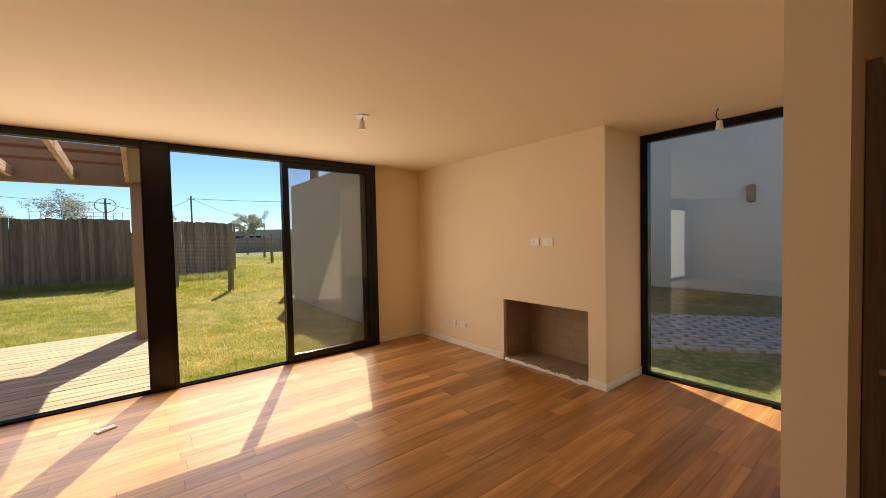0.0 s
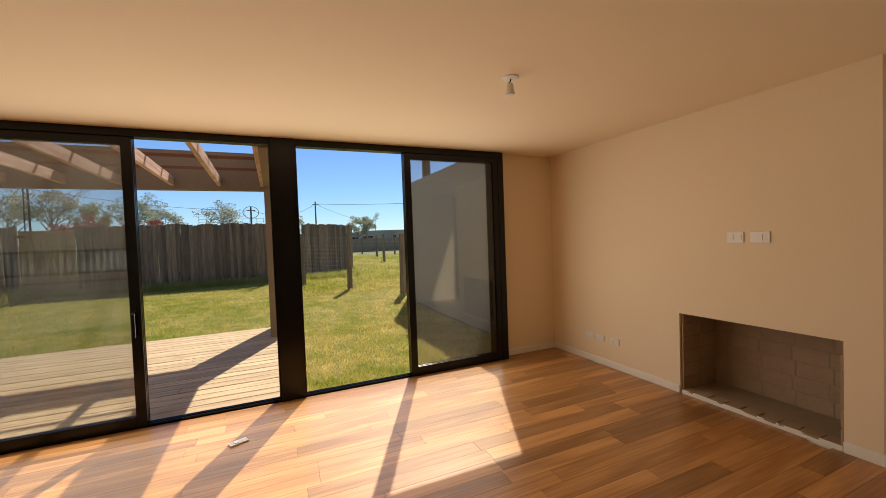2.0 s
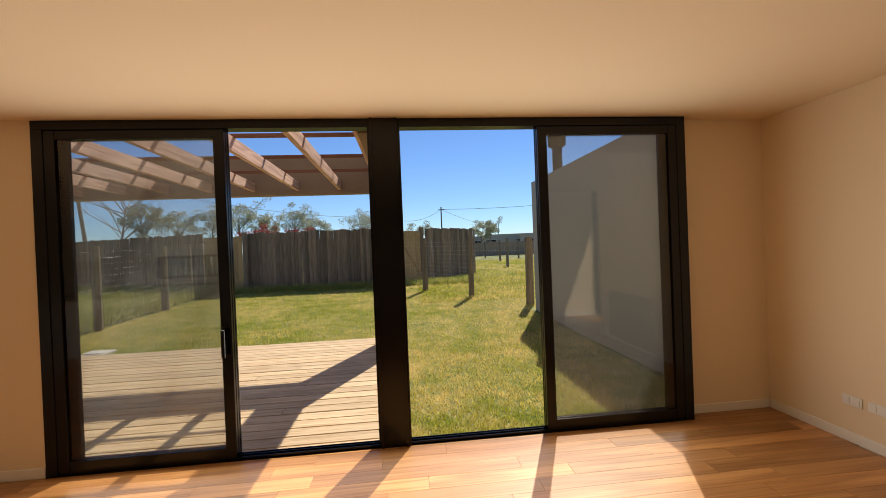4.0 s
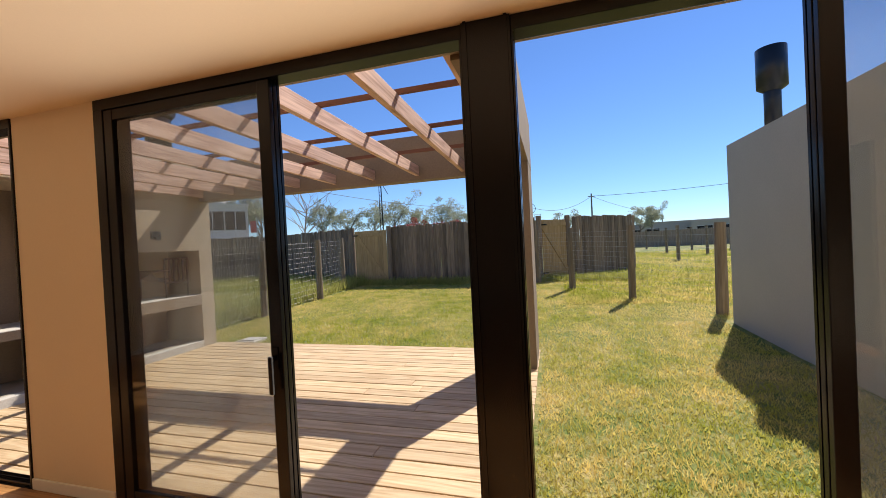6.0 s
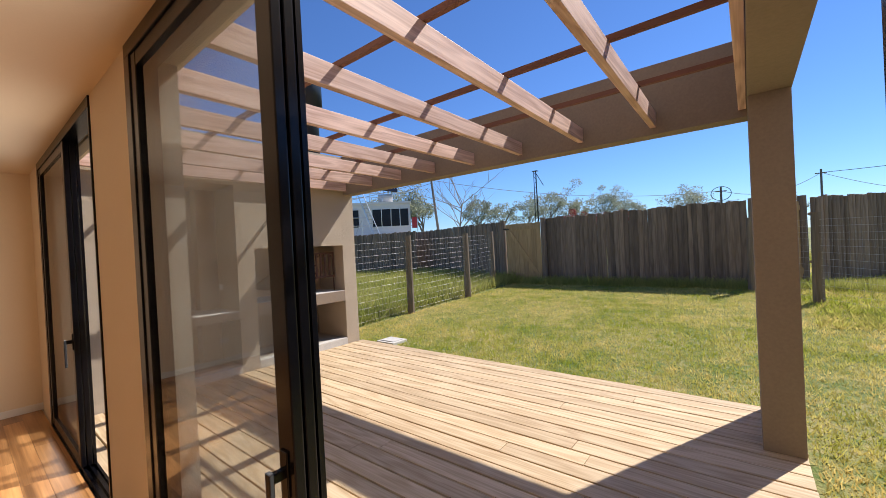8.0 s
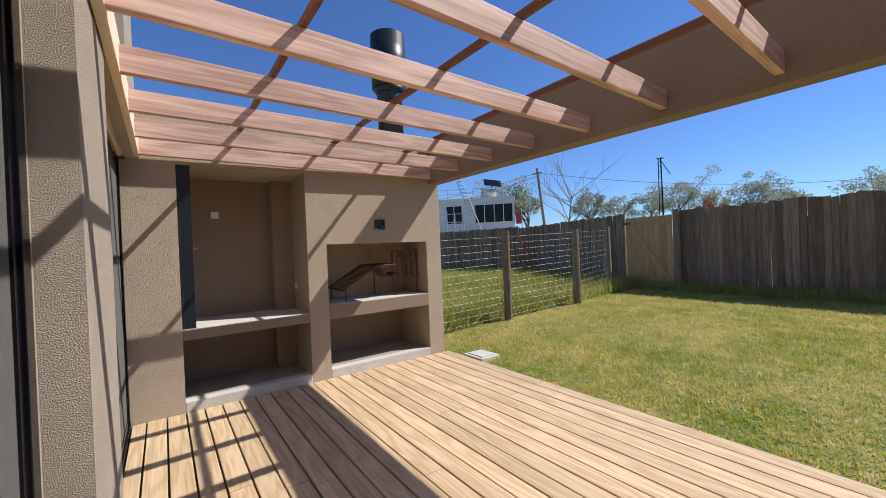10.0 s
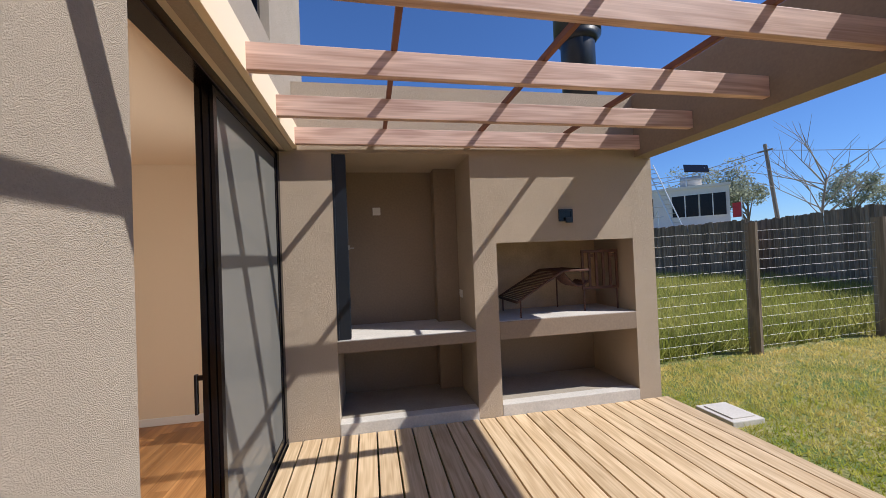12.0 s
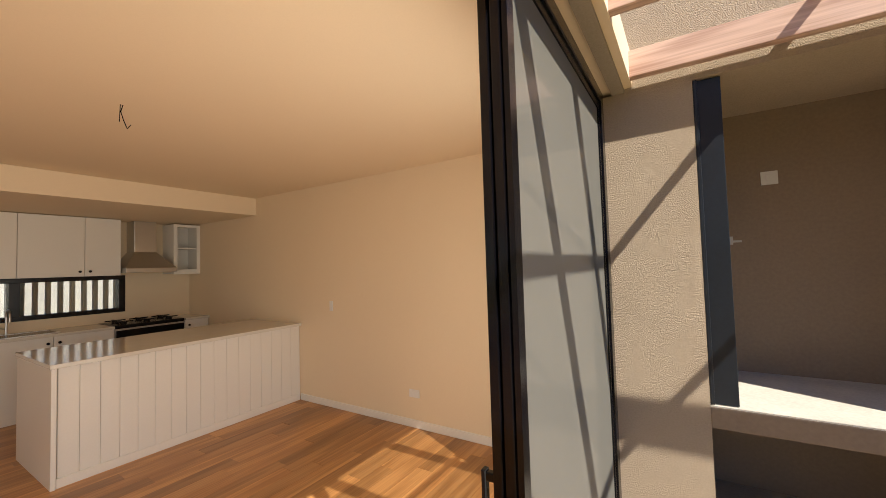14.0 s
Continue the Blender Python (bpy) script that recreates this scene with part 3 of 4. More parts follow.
plate("wall_switch", pose(FIRE_X - 0.001, 2.45, 1.42, 90, 0, -90), "white switch plate above the fireplace", 0.12, 0.085, 2)
plate("wall_switch", pose(FIRE_X - 0.001, 2.28, 1.42, 90, 0, -90), "white blank plate above the fireplace", 0.13, 0.085, 1)
for yy in (4.02, 3.865, 3.66):
    plate("wall_socket", pose(FIRE_X - 0.001, yy, 0.30, 90, 0, -90), "white plastic wall socket low on the wall", 0.12, 0.07, 2)
ebox = thing("electrical_box", "empty dark blue electrical box set in stucco", "electrical box", at=(BBQ_X, 7.31, 1.865))
part("box_rim", boxes((0.0, 0.012, -0.075, 0.075, 0.045, 0.06), (0.0, 0.012, -0.075, 0.075, -0.06, -0.045), (0.0, 0.012, -0.075, -0.06, -0.045, 0.045), (0.0, 0.012, 0.06, 0.075, -0.045, 0.045)), FLUE, ebox)
part("box_back", boxes((0.001, 0.003, -0.06, 0.06, -0.045, 0.045)), BLACK, ebox)
part("hanging_cap", boxes((0.012, 0.03, -0.01, 0.065, -0.075, -0.02), bevel=0.004), FLUE, ebox)

# ---- pergola ----
pg = thing("pergola", "pergola of reddish rafters on rendered beams over the deck", "pergola", kind="", at=(-2.3, 6.5, DECK_Z))


def pb(x0, x1, y0, y1, z0, z1):
    return (x0 + 2.3, x1 + 2.3, y0 - 6.5, y1 - 6.5, z0 - DECK_Z, z1 - DECK_Z)


part("beam", boxes(pb(-5.098, 0.24, 8.11, 8.30, 2.45, 3.09)), STUCCO_SHADED, pg, "taupe rendered front beam")
part("beam", boxes(pb(0.24, 0.475, OUT_Y + 0.002, 8.30, 2.45, 3.09)), STUCCO_SHADED, pg, "taupe rendered side beam")
part("column", boxes(pb(0.243, 0.472, 7.50, 8.297, DECK_Z, 2.45), bevel=0.004), STUCCO_SHADED, pg, "taupe rendered column")
rafter_me = mesh_of("rafter", boxes((-0.026, 0.026, -1.672, 1.672, -0.072, 0.072), bevel=0.004), RAFTER_WOOD)
for x, skew in ((-5.02, 0.3), (-4.365, 0.4), (-3.72, 0.7), (-3.075, 1.0), (-2.425, 1.2), (-1.765, 1.3), (-1.075, 1.3), (-0.405, 1.3)):
    ob = new("rafter", rafter_me)
    ob.parent = pg
    ob.matrix_basis = pose(x + 2.3, 6.436 - 6.5, 2.582 - DECK_Z, 0, rng.uniform(-0.5, 0.5), skew)
ob = new("rafter", rafter_me)
ob.parent = pg
ob.matrix_basis = pose(0.21 + 2.3, 6.436 - 6.5, 2.582 - DECK_Z)
for y in (5.56, 6.455, 7.335):
    part("batten", boxes(pb(-5.09, 0.236, y - 0.016, y + 0.016, 2.654, 2.692)), BATTEN_WOOD, pg)

# ---- deck ----
deck = thing("deck", "pale pine board deck outside the sliding doors", "deck", kind="structure", at=(0, 0, DECK_Z))
part("joist", boxes((-5.1, 0.46, 4.78, 8.34, -0.14, -0.085)), BARK, deck, "dark frame under the boards")
pitch = 0.1566
rng = random.Random(11)
for k in range(24):
    y0 = 4.768 + k * pitch
    if y0 + pitch > 8.42:
        break
    cut = rng.uniform(-3.6, -0.6)
    for a, b in ((-5.094, cut - 0.002), (cut + 0.002, 0.48 + rng.uniform(-0.006, 0.006))):
        ln = b - a
        ob = part("board", boxes((-ln / 2, ln / 2, -pitch / 2 + 0.007, pitch / 2 - 0.007, -0.028, 0.0), bevel=0.004), DECK_WOOD, deck)
        ob.location = ((a + b) / 2, y0 + pitch / 2, rng.uniform(-0.002, 0.001))

for a, b in ((-5.094, -2.755), (-1.972, 0.34)):
    ob = part("board", boxes((a, b, -0.05, 0.05, -0.028, 0.0), bevel=0.004), DECK_WOOD, deck)
    ob.location = (0, 4.711, -0.001)

# ---- ground ----
def ground_mesh():
    xs = np.concatenate([[-900, -300, -120, -60, -35], np.linspace(-20, 16, 37), [35, 60, 120, 300, 900]])
    ys = np.concatenate([[-300, -60, -20, -8, -2], np.linspace(2, 30, 57), [45, 80, 150, 400, 1500]])
    verts = [(x, y, ground_z(y) + (0.012 * noise.noise((x * 0.8, y * 0.8, 0)) if y > 8.6 else 0)) for y in ys for x in xs]
    w = len(xs)
    faces = []
    for j in range(len(ys) - 1):
        for i in range(w - 1):
            cx, cy = (xs[i] + xs[i + 1]) / 2, (ys[j] + ys[j + 1]) / 2
            if not (-6.0 < cx < 4.5 and -3.4 < cy < 4.5):
                faces.append((j * w + i, j * w + i + 1, (j + 1) * w + i + 1, (j + 1) * w + i))
    me = bpy.data.meshes.new("ground")
    me.from_pydata(verts, [], faces)
    me.materials.append(SOIL)
    for p in me.polygons:
        p.use_smooth = True
    return me


tagged(new("ground", ground_mesh()), "lawn ground, green with dry straw patches", "ground", kind="structure")

# ---- neighbour's wall to the east ----
nw = thing("neighbour_barbecue_wall", "grey rendered back of the neighbour's barbecue wall", "wall", at=(3.56, 7.6, -0.1))
part("wall_block", boxes((0, 1.1, -2.83, 2.68, -0.05, 3.0)), GREY_WALL, nw)
flue(4.1, 10.02, 2.90, 4.28, "blue-black sheet metal flue on the neighbour's wall", 0.77)

# ---- fences ----
def wire_fence(name, pts, label, tall=1.83):
    f = thing(name, label, "fence", group="wire fences", at=(pts[0][0], pts[0][1], ground_z(pts[0][1])))
    o = f.location.copy()
    for i, (x, y) in enumerate(pts):
        z = ground_z(y)
        bm = bmesh.new()
        h = tall + rng.uniform(-0.03, 0.04)
        r = 0.086 + rng.uniform(-0.008, 0.012)
        lean = (rng.uniform(-0.02, 0.02), rng.uniform(-0.02, 0.02))
        rod_into(bm, (x - o.x, y - o.y, z - o.z - 0.2), (x - o.x + lean[0], y - o.y + lean[1], z - o.z + h), r * 1.06, r * 0.94, 12)
        for v in bm.verts:
            v.co += Vector((rng.uniform(-1, 1), rng.uniform(-1, 1), 0)) * 0.006
        part("post", bm, POST_WOOD, f)
    for (xa, ya), (xb, yb) in zip(pts, pts[1:]):
        a, b = Vector((xa, ya, 0)) - Vector((o.x, o.y, 0)), Vector((xb, yb, 0)) - Vector((o.x, o.y, 0))
        za, zb = ground_z(ya) - o.z, ground_z(yb) - o.z
        bm = bmesh.new()
        for k in range(13):
            h = 0.10 + k * (tall - 0.21) / 12
            rod_into(bm, (a.x, a.y, za + h), (b.x, b.y, zb + h), 0.0015, seg=4)
        n = max(2, int((b - a).length / 0.1))
        for k in range(1, n):
            p = a.lerp(b, k / n)
            z = za + (zb - za) * k / n
            rod_into(bm, (p.x, p.y, z + 0.06), (p.x, p.y, z + tall - 0.10), 0.0009, seg=3)
        part("wire_mesh", bm, GALV, f, "welded galvanised wire mesh")
    return f


wire_fence("wire_fence", [(-6.08, 8.36), (-6.09, 10.66), (-6.07, 13.0), (-6.55, 15.2)], "galvanised mesh on round wooden posts along the lawn")
wire_fence("wire_fence", [(3.66, 10.98), (2.45, 12.55), (1.22, 14.2), (0.25, 15.6)], "galvanised mesh on round posts beside the open field", 1.70)

plank_mes = []
for k in range(6):
    w, h = rng.uniform(0.10, 0.15), rng.uniform(2.12, 2.17)
    bm = bmesh.new()
    prof = [(-w / 2, 0.0), (-w * 0.42, 0.022), (-w * 0.15, 0.036), (w * 0.15, 0.036), (w * 0.42, 0.022), (w / 2, 0.0), (0, -0.006)]
    rings = []
    for z in (-0.1, h * 0.35, h * 0.7, h):
        sx = 1 + rng.uniform(-0.06, 0.06)
        dx = rng.uniform(-0.008, 0.008)
        rings.append([bm.verts.new((px * sx + dx, -py, z + (rng.uniform(-0.012, 0.012) if z == h else 0))) for px, py in prof])
    for a, b in zip(rings, rings[1:]):
        for i in range(len(prof)):
            bm.faces.new((a[i], a[(i + 1) % len(prof)], b[(i + 1) % len(prof)], b[i]))
    bm.faces.new(rings[-1])
    bm.normal_update()
    plank_mes.append((w, mesh_of("plank", bm, FENCE_WOOD)))


def slab_fence(pts, label):
    f = thing("slab_fence", label, "fence", group="slab fences", at=(pts[0][0], pts[0][1], ground_z(pts[0][1])))
    o = f.location.copy()
    for (xa, ya), (xb, yb) in zip(pts, pts[1:]):
        a, b = Vector((xa, ya)), Vector((xb, yb))
        d = (b - a).length
        ang = math.degrees(math.atan2(yb - ya, xb - xa))
        s = 0.06
        while s < d:
            w, me = rng.choice(plank_mes)
            p = a.lerp(b, s / d)
            ob = new("plank", me)
            ob.parent = f
            ob.matrix_basis = pose(p.x - o.x, p.y - o.y, ground_z(p.y) - o.z + rng.uniform(-0.02, 0.02), rng.uniform(-0.4, 0.4), rng.uniform(-0.35, 0.35), ang + rng.uniform(-4, 4))
            s += w * rng.uniform(0.84, 0.96) + (0.012 if rng.random() < 0.1 else 0)
        n = Vector((-(yb - ya), xb - xa)).normalized() * 0.05
        bm = bmesh.new()
        for h in (0.5, 1.7):
            rod_into(bm, (a.x + n.x - o.x, a.y + n.y - o.y, ground_z(ya) - o.z + h), (b.x + n.x - o.x, b.y + n.y - o.y, ground_z(yb) - o.z + h), 0.04, seg=6)
        part("rail", bm, FENCE_WOOD, f)
    return f


slab_fence([(-5.30, 16.55), (0.20, 16.35)], "tall fence of weathered vertical slab wood behind the lawn")
slab_fence([(1.45, 17.3), (3.95, 20.0)], "tall slab wood fence running off behind the field")
slab_fence([(-14.2, 19.4), (-6.85, 16.4)], "tall slab wood fence behind the wire fence")
slab_fence([(-22.0, 15.6), (-12.2, 17.7)], "dark slab wood fence beyond the tall grass")


def gate(x, y, rz, w, label):
    g = thing("garden_gate", label, "gate", group="gates", at=(x, y, ground_z(y) + 0.02))
    g.rotation_euler = (0, 0, radians(rz))
    n = 8
    for k in range(n):
        part("board", boxes((k * w / n + 0.002, (k + 1) * w / n - 0.002, -0.012, 0.012, 0.03, 2.02 + rng.uniform(-0.008, 0.008)), bevel=0.003), GATE_WOOD, g)
    part("rail", boxes((0, w, -0.04, -0.0125, 1.80, 1.92), bevel=0.003), GATE_WOOD, g)
    part("rail", boxes((0, w, -0.04, -0.0125, 0.13, 0.25), bevel=0.003), GATE_WOOD, g)
    bm = boxes((-0.055, 0.055, -0.04, -0.0125, -0.95, 0.95), bevel=0.003)
    bmesh.ops.transform(bm, matrix=pose(w / 2, 0, 1.02, 0, -34, 0), verts=bm.verts)
    part("brace", bm, GATE_WOOD, g)
    for z in (0.2, 1.85):
        part("hinge", boxes((-0.10, 0.16, -0.052, -0.041, z - 0.02, z + 0.02)), BLACK, g, "black strap hinge")
    for xx in (-0.12, w + 0.1):
        part("gate_post", rod((xx, 0.02, -0.2), (xx, 0.02, 2.16), 0.10, 0.09, 12), FENCE_WOOD, g)
    return g


gate(-6.68, 16.45, 0.8, 1.32, "pale pine board garden gate in the slab fence")
gate(0.42, 16.45, 38, 1.0, "pale pine board gate behind the wire fence")

cover = thing("inspection_cover", "square pale concrete inspection cover set in the lawn", "cover", at=(-4.64, 8.62, ground_z(8.6)))
part("slab", boxes((-0.2, 0.2, -0.17, 0.17, -0.03, 0.05), bevel=0.01), CONCRETE, cover)
part("lid", boxes((-0.15, 0.15, -0.12, 0.12, 0.05, 0.062), bevel=0.004), CONCRETE, cover)

# ---- loose and built-in things in the room ----
def ceiling_bulb(x, y, drop, label):
    t = thing("bulb_holder", label, "light fitting", group="bare bulb holders", at=(x, y, CEIL_Z))
    part("ceiling_rose", rod((0, 0, -0.006), (0, 0, -0.0005), 0.05, 0.055, 20), PLASTIC, t)
    bm = bmesh.new()
    pts = [Vector((0.012 * math.sin(k * 0.9), 0.02 * math.sin(k * 0.6), -drop * k / 6)) for k in range(7)]
    for a, b in zip(pts, pts[1:]):
        rod_into(bm, a, b, 0.004, seg=6)
    part("cable", bm, BLACK, t)
    e = pts[-1]
    bm = rod((e.x, e.y, e.z - 0.055), (e.x, e.y, e.z), 0.026, 0.020, 16)
    rod_into(bm, (e.x, e.y, e.z - 0.07), (e.x, e.y, e.z - 0.055), 0.029, 0.029, 16)
    part("socket", bm, PLASTIC, t, "white porcelain socket")
    return t


ceiling_bulb(1.755, 2.66, 0.045, "bare white bulb holder on a short cable")
ceiling_bulb(4.0, 0.83, 0.11, "bare white bulb holder hanging by the window")
kl = thing("ceiling_cable", "loose electric cable ends hanging from the ceiling", "cable", at=(-3.6, 2.35, CEIL_Z))
bm = bmesh.new()
pts = [(0, 0, 0), (0.01, 0, -0.04), (0, 0.01, -0.09), (-0.02, 0, -0.13), (-0.03, 0.02, -0.11), (-0.01, 0.03, -0.14)]
for a, b in zip(pts, pts[1:]):
    rod_into(bm, a, b, 0.0025, seg=5)
part("wire", bm, BLACK, kl)
part("wire", rod((0.012, 0, 0), (0.016, 0.0, -0.1), 0.0022, seg=5), BLACK, kl)

fb = thing("floor_socket", "white plastic socket cover lying on the wooden floor", "socket", at=(0.025, 3.88, 0.0))
fb.rotation_euler = (0, 0, radians(24))
part("cover_plate", boxes((-0.065, 0.065, -0.032, 0.032, 0.0, 0.012), bevel=0.004), PLASTIC, fb)
part("insert", boxes((-0.03, 0.0, -0.018, 0.018, 0.0122, 0.016), bevel=0.002), STEEL, fb)

door = thing("door_4", "dark closed wooden door in the hall", "door", kind="structure", at=(2.55, -0.102, 0))
part("door_panel", boxes((-0.4, 0.4, -0.035, 0.0, 0.005, 2.05), bevel=0.004), BARK, door)
part("handle", boxes((-0.34, -0.22, -0.085, -0.07, 1.0, 1.02), (-0.34, -0.32, -0.085, -0.03, 1.0, 1.02), bevel=0.003), STEEL, door)

# ---- kitchen ----
isl = thing("kitchen_island", "white panelled kitchen island with a pale stone top", "kitchen island", at=(-4.65, 0.6, 0))


def kb(x0, x1, y0, y1, z0, z1):
    return (x0 + 4.65, x1 + 4.65, y0 - 0.6, y1 - 0.6, z0, z1)


part("body", boxes(kb(-5.735, -3.63, 0.16, 1.045, 0.0, 0.868)), WHITE, isl)
n = 17
for k in range(n):
    a = -5.735 + k * 2.095 / n
    part("panel_board", boxes(kb(a + 0.0008, a + 2.095 / n - 0.0008, 1.045, 1.062, 0.0, 0.868), bevel=0.004), WHITE, isl)
part("end_panel", boxes(kb(-3.63, -3.60, 0.13, 1.085, 0.0, 0.868), bevel=0.003), WHITE, isl)
part("skirting", boxes(kb(-5.72, -3.632, 1.0625, 1.075, 0.0, 0.07), bevel=0.004), WHITE, isl)
part("countertop", boxes(kb(-5.738, -3.59, 0.10, 1.10, 0.868, 0.90), bevel=0.003), STONE_TOP, isl, "glossy pale stone countertop")


def knob(parent, x, y, z):
    bm = rod((x, y, z), (x, y + 0.02, z), 0.008, seg=10)
    rod_into(bm, (x, y + 0.02, z), (x, y + 0.032, z), 0.016, 0.014, 12)
    part("knob", bm, BLACK, parent, "small black knob")


def cabinet(name, x0, x1, y0, y1, z0, z1, knobs, label, group, doors=1):
    c = thing(name, label, "cabinet", group=group, at=(x0, y0, z0))
    w, d, h = x1 - x0, y1 - y0, z1 - z0
    part("body", boxes((0.001, w - 0.001, 0, d - 0.02, 0, h)), WHITE, c)
    for k in range(doors):
        a, b = w * k / doors + 0.0025, w * (k + 1) / doors - 0.0025
        dr = part("door", boxes((a, b, d - 0.019, d, 0.003, h - 0.003), bevel=0.003), WHITE, c)
        knob(dr, (b - 0.045) if (k == 0) == knobs else (a + 0.045), d, 0.06 if z0 > 1 else h - 0.07)
    return c


for a, b, kn in ((-4.76, -4.40, True), (-4.40, -3.83, False), (-3.83, -3.26, True), (-3.26, -2.69, False)):
    cabinet("wall_cabinet", a, b, BACK_Y, -1.25, 1.53, 2.262, kn, "white wall cabinet with a small black knob", "kitchen wall cabinets")
for a, b, kn in ((-4.62, -4.08, True), (-4.08, -3.54, False), (-3.54, -3.0, True), (-3.0, -2.46, False)):
    cabinet("base_cabinet", a, b, BACK_Y, -1.02, 0.0, 0.868, kn, "white base cabinet with a small black knob", "kitchen base cabinets")
cabinet("base_cabinet", -5.735, -5.42, BACK_Y, -1.02, 0.0, 0.868, True, "narrow white base cabinet beside the stove", "kitchen base cabinets")
solid("worktop", boxes((-5.738, -5.42, BACK_Y, -0.99, 0.868, 0.90), (-4.62, -2.46, BACK_Y, -0.99, 0.868, 0.90), bevel=0.003), STONE_TOP, "glossy pale stone worktop along the wall", "worktop")
st = thing("stove", "wide black gas stove with iron pan supports", "stove", at=(-5.02, -1.3, 0))
part("body", boxes((-0.395, 0.395, -0.29, 0.27, 0.0, 0.86), bevel=0.004), STEEL, st)
part("oven_door", boxes((-0.38, 0.38, 0.27, 0.30, 0.12, 0.84), bevel=0.005), BLACK, st, "black glass oven door")
part("door_handle", rod((-0.33, 0.335, 0.74), (0.33, 0.335, 0.74), 0.011, seg=10), STEEL, st)
part("hob", boxes((-0.395, 0.395, -0.285, 0.27, 0.86, 0.905), bevel=0.006), BLACK, st, "black glass hob")
for x in (-0.26, 0.0, 0.26):
    for y in (-0.13, 0.12):
        bm = boxes((x - 0.11, x + 0.11, y - 0.006, y + 0.006, 0.925, 0.94), (x - 0.006, x + 0.006, y - 0.11, y + 0.11, 0.925, 0.94))
        rod_into(bm, (x, y, 0.905), (x, y, 0.925), 0.04, 0.035, 14)
        part("burner", bm, BLACK, st)
hd = thing("cooker_hood", "stainless steel chimney hood over the stove", "cooker hood", at=(-5.065, BACK_Y, 1.56))
bm = bmesh.new()
lo = [bm.verts.new(v) for v in ((-0.295, 0.0, 0.06), (0.295, 0.0, 0.06), (0.295, 0.48, 0.06), (-0.295, 0.48, 0.06))]
hi = [bm.verts.new(v) for v in ((-0.13, 0.0, 0.28), (0.13, 0.0, 0.28), (0.13, 0.26, 0.28), (-0.13, 0.26, 0.28))]
bm.faces.new(lo[::-1])
bm.faces.new(hi)
for i in range(4):
    bm.faces.new((lo[i], lo[(i + 1) % 4], hi[(i + 1) % 4], hi[i]))
part("canopy", bm, STEEL, hd)
part("rim", boxes((-0.295, 0.295, 0.0, 0.48, 0.0, 0.058), bevel=0.003), STEEL, hd)
part("duct", boxes((-0.13, 0.13, 0.0, 0.26, 0.281, 0.708), bevel=0.003), STEEL, hd)
oc = thing("open_wall_cabinet", "small white open wall cabinet with one shelf", "cabinet", at=(-5.735, BACK_Y, 1.55))
part("side_panel", boxes((0.0, 0.02, 0.0, 0.33, 0.0, 0.70)), WHITE, oc)
part("side_panel", boxes((0.34, 0.36, 0.0, 0.33, 0.0, 0.70)), WHITE, oc)
part("top_panel", boxes((0.02, 0.34, 0.0, 0.33, 0.68, 0.70)), WHITE, oc)
part("bottom_panel", boxes((0.02, 0.34, 0.0, 0.33, 0.0, 0.02)), WHITE, oc)
part("shelf", boxes((0.02, 0.34, 0.01, 0.32, 0.34, 0.36)), WHITE, oc)
part("back_panel", boxes((0.02, 0.34, 0.0, 0.01, 0.02, 0.68)), WHITE, oc)
part("front_frame", boxes((0.0, 0.05, 0.33, 0.348, 0.0, 0.70), (0.31, 0.36, 0.33, 0.348, 0.0, 0.70), (0.05, 0.31, 0.33, 0.348, 0.0, 0.04), (0.05, 0.31, 0.33, 0.348, 0.66, 0.70), bevel=0.002), WHITE, oc)
part("valance", boxes((0.36, 0.362, 0.0, 0.33, -0.02, 0.0), (0.0, 0.36, 0.33, 0.345, -0.03, 0.0)), WHITE, oc)

kw = thing("window_3", "black framed low kitchen window behind white slats", "window", kind="structure")
part("window_frame", boxes((-4.92, -2.3, BACK_Y - 0.12, BACK_Y + 0.01, 1.03, 1.085), (-4.92, -2.3, BACK_Y - 0.12, BACK_Y + 0.01, 1.475, 1.53), (-4.92, -4.85, BACK_Y - 0.119, BACK_Y + 0.009, 1.085, 1.475), (-2.37, -2.3, BACK_Y - 0.119, BACK_Y + 0.009, 1.085, 1.475), (-3.92, -3.83, BACK_Y - 0.119, BACK_Y + 0.009, 1.085, 1.475), bevel=0.003), BLACK, kw)
for a, b in ((-4.85, -3.92), (-3.83, -2.37)):
    part("pane", boxes((a - 0.005, b + 0.005, BACK_Y - 0.06, BACK_Y - 0.055, 1.08, 1.48)), GLASS, kw)
slat_me = mesh_of("slat", boxes((-0.02, 0.02, -0.045, 0.045, 0.55, 2.4), bevel=0.003), GREY_WALL)
ps = thing("slat_screen", "vertical grey slats outside the kitchen window", "slat screen", at=(0, BACK_Y - 0.42, 0))
for k in range(26):
    ob = new("slat", slat_me)
    ob.parent = ps
    ob.matrix_basis = pose(-5.07 + k * 0.118, 0, 0)
part("slat_rail", boxes((-5.12, -2.0, -0.03, 0.03, 0.50, 0.55)), GREY_WALL, ps)
part("slat_rail", boxes((-5.12, -2.0, -0.03, 0.03, 2.40, 2.45)), GREY_WALL, ps)
part("slat_post", boxes((-5.18, -5.12, -0.03, 0.03, -0.1, 2.40)), GREY_WALL, ps)
part("slat_post", boxes((-2.03, -1.97, -0.03, 0.03, -0.1, 2.40)), GREY_WALL, ps)
structure("street_wall", boxes((-16, 4, -9.2, -9.0, -0.2, 2.6)), CONCRETE, "pale garden wall across the street side", "wall")
fc = thing("kitchen_tap", "chrome swan neck kitchen tap", "tap", at=(-3.80, -1.5, 0.90))
bm = bmesh.new()
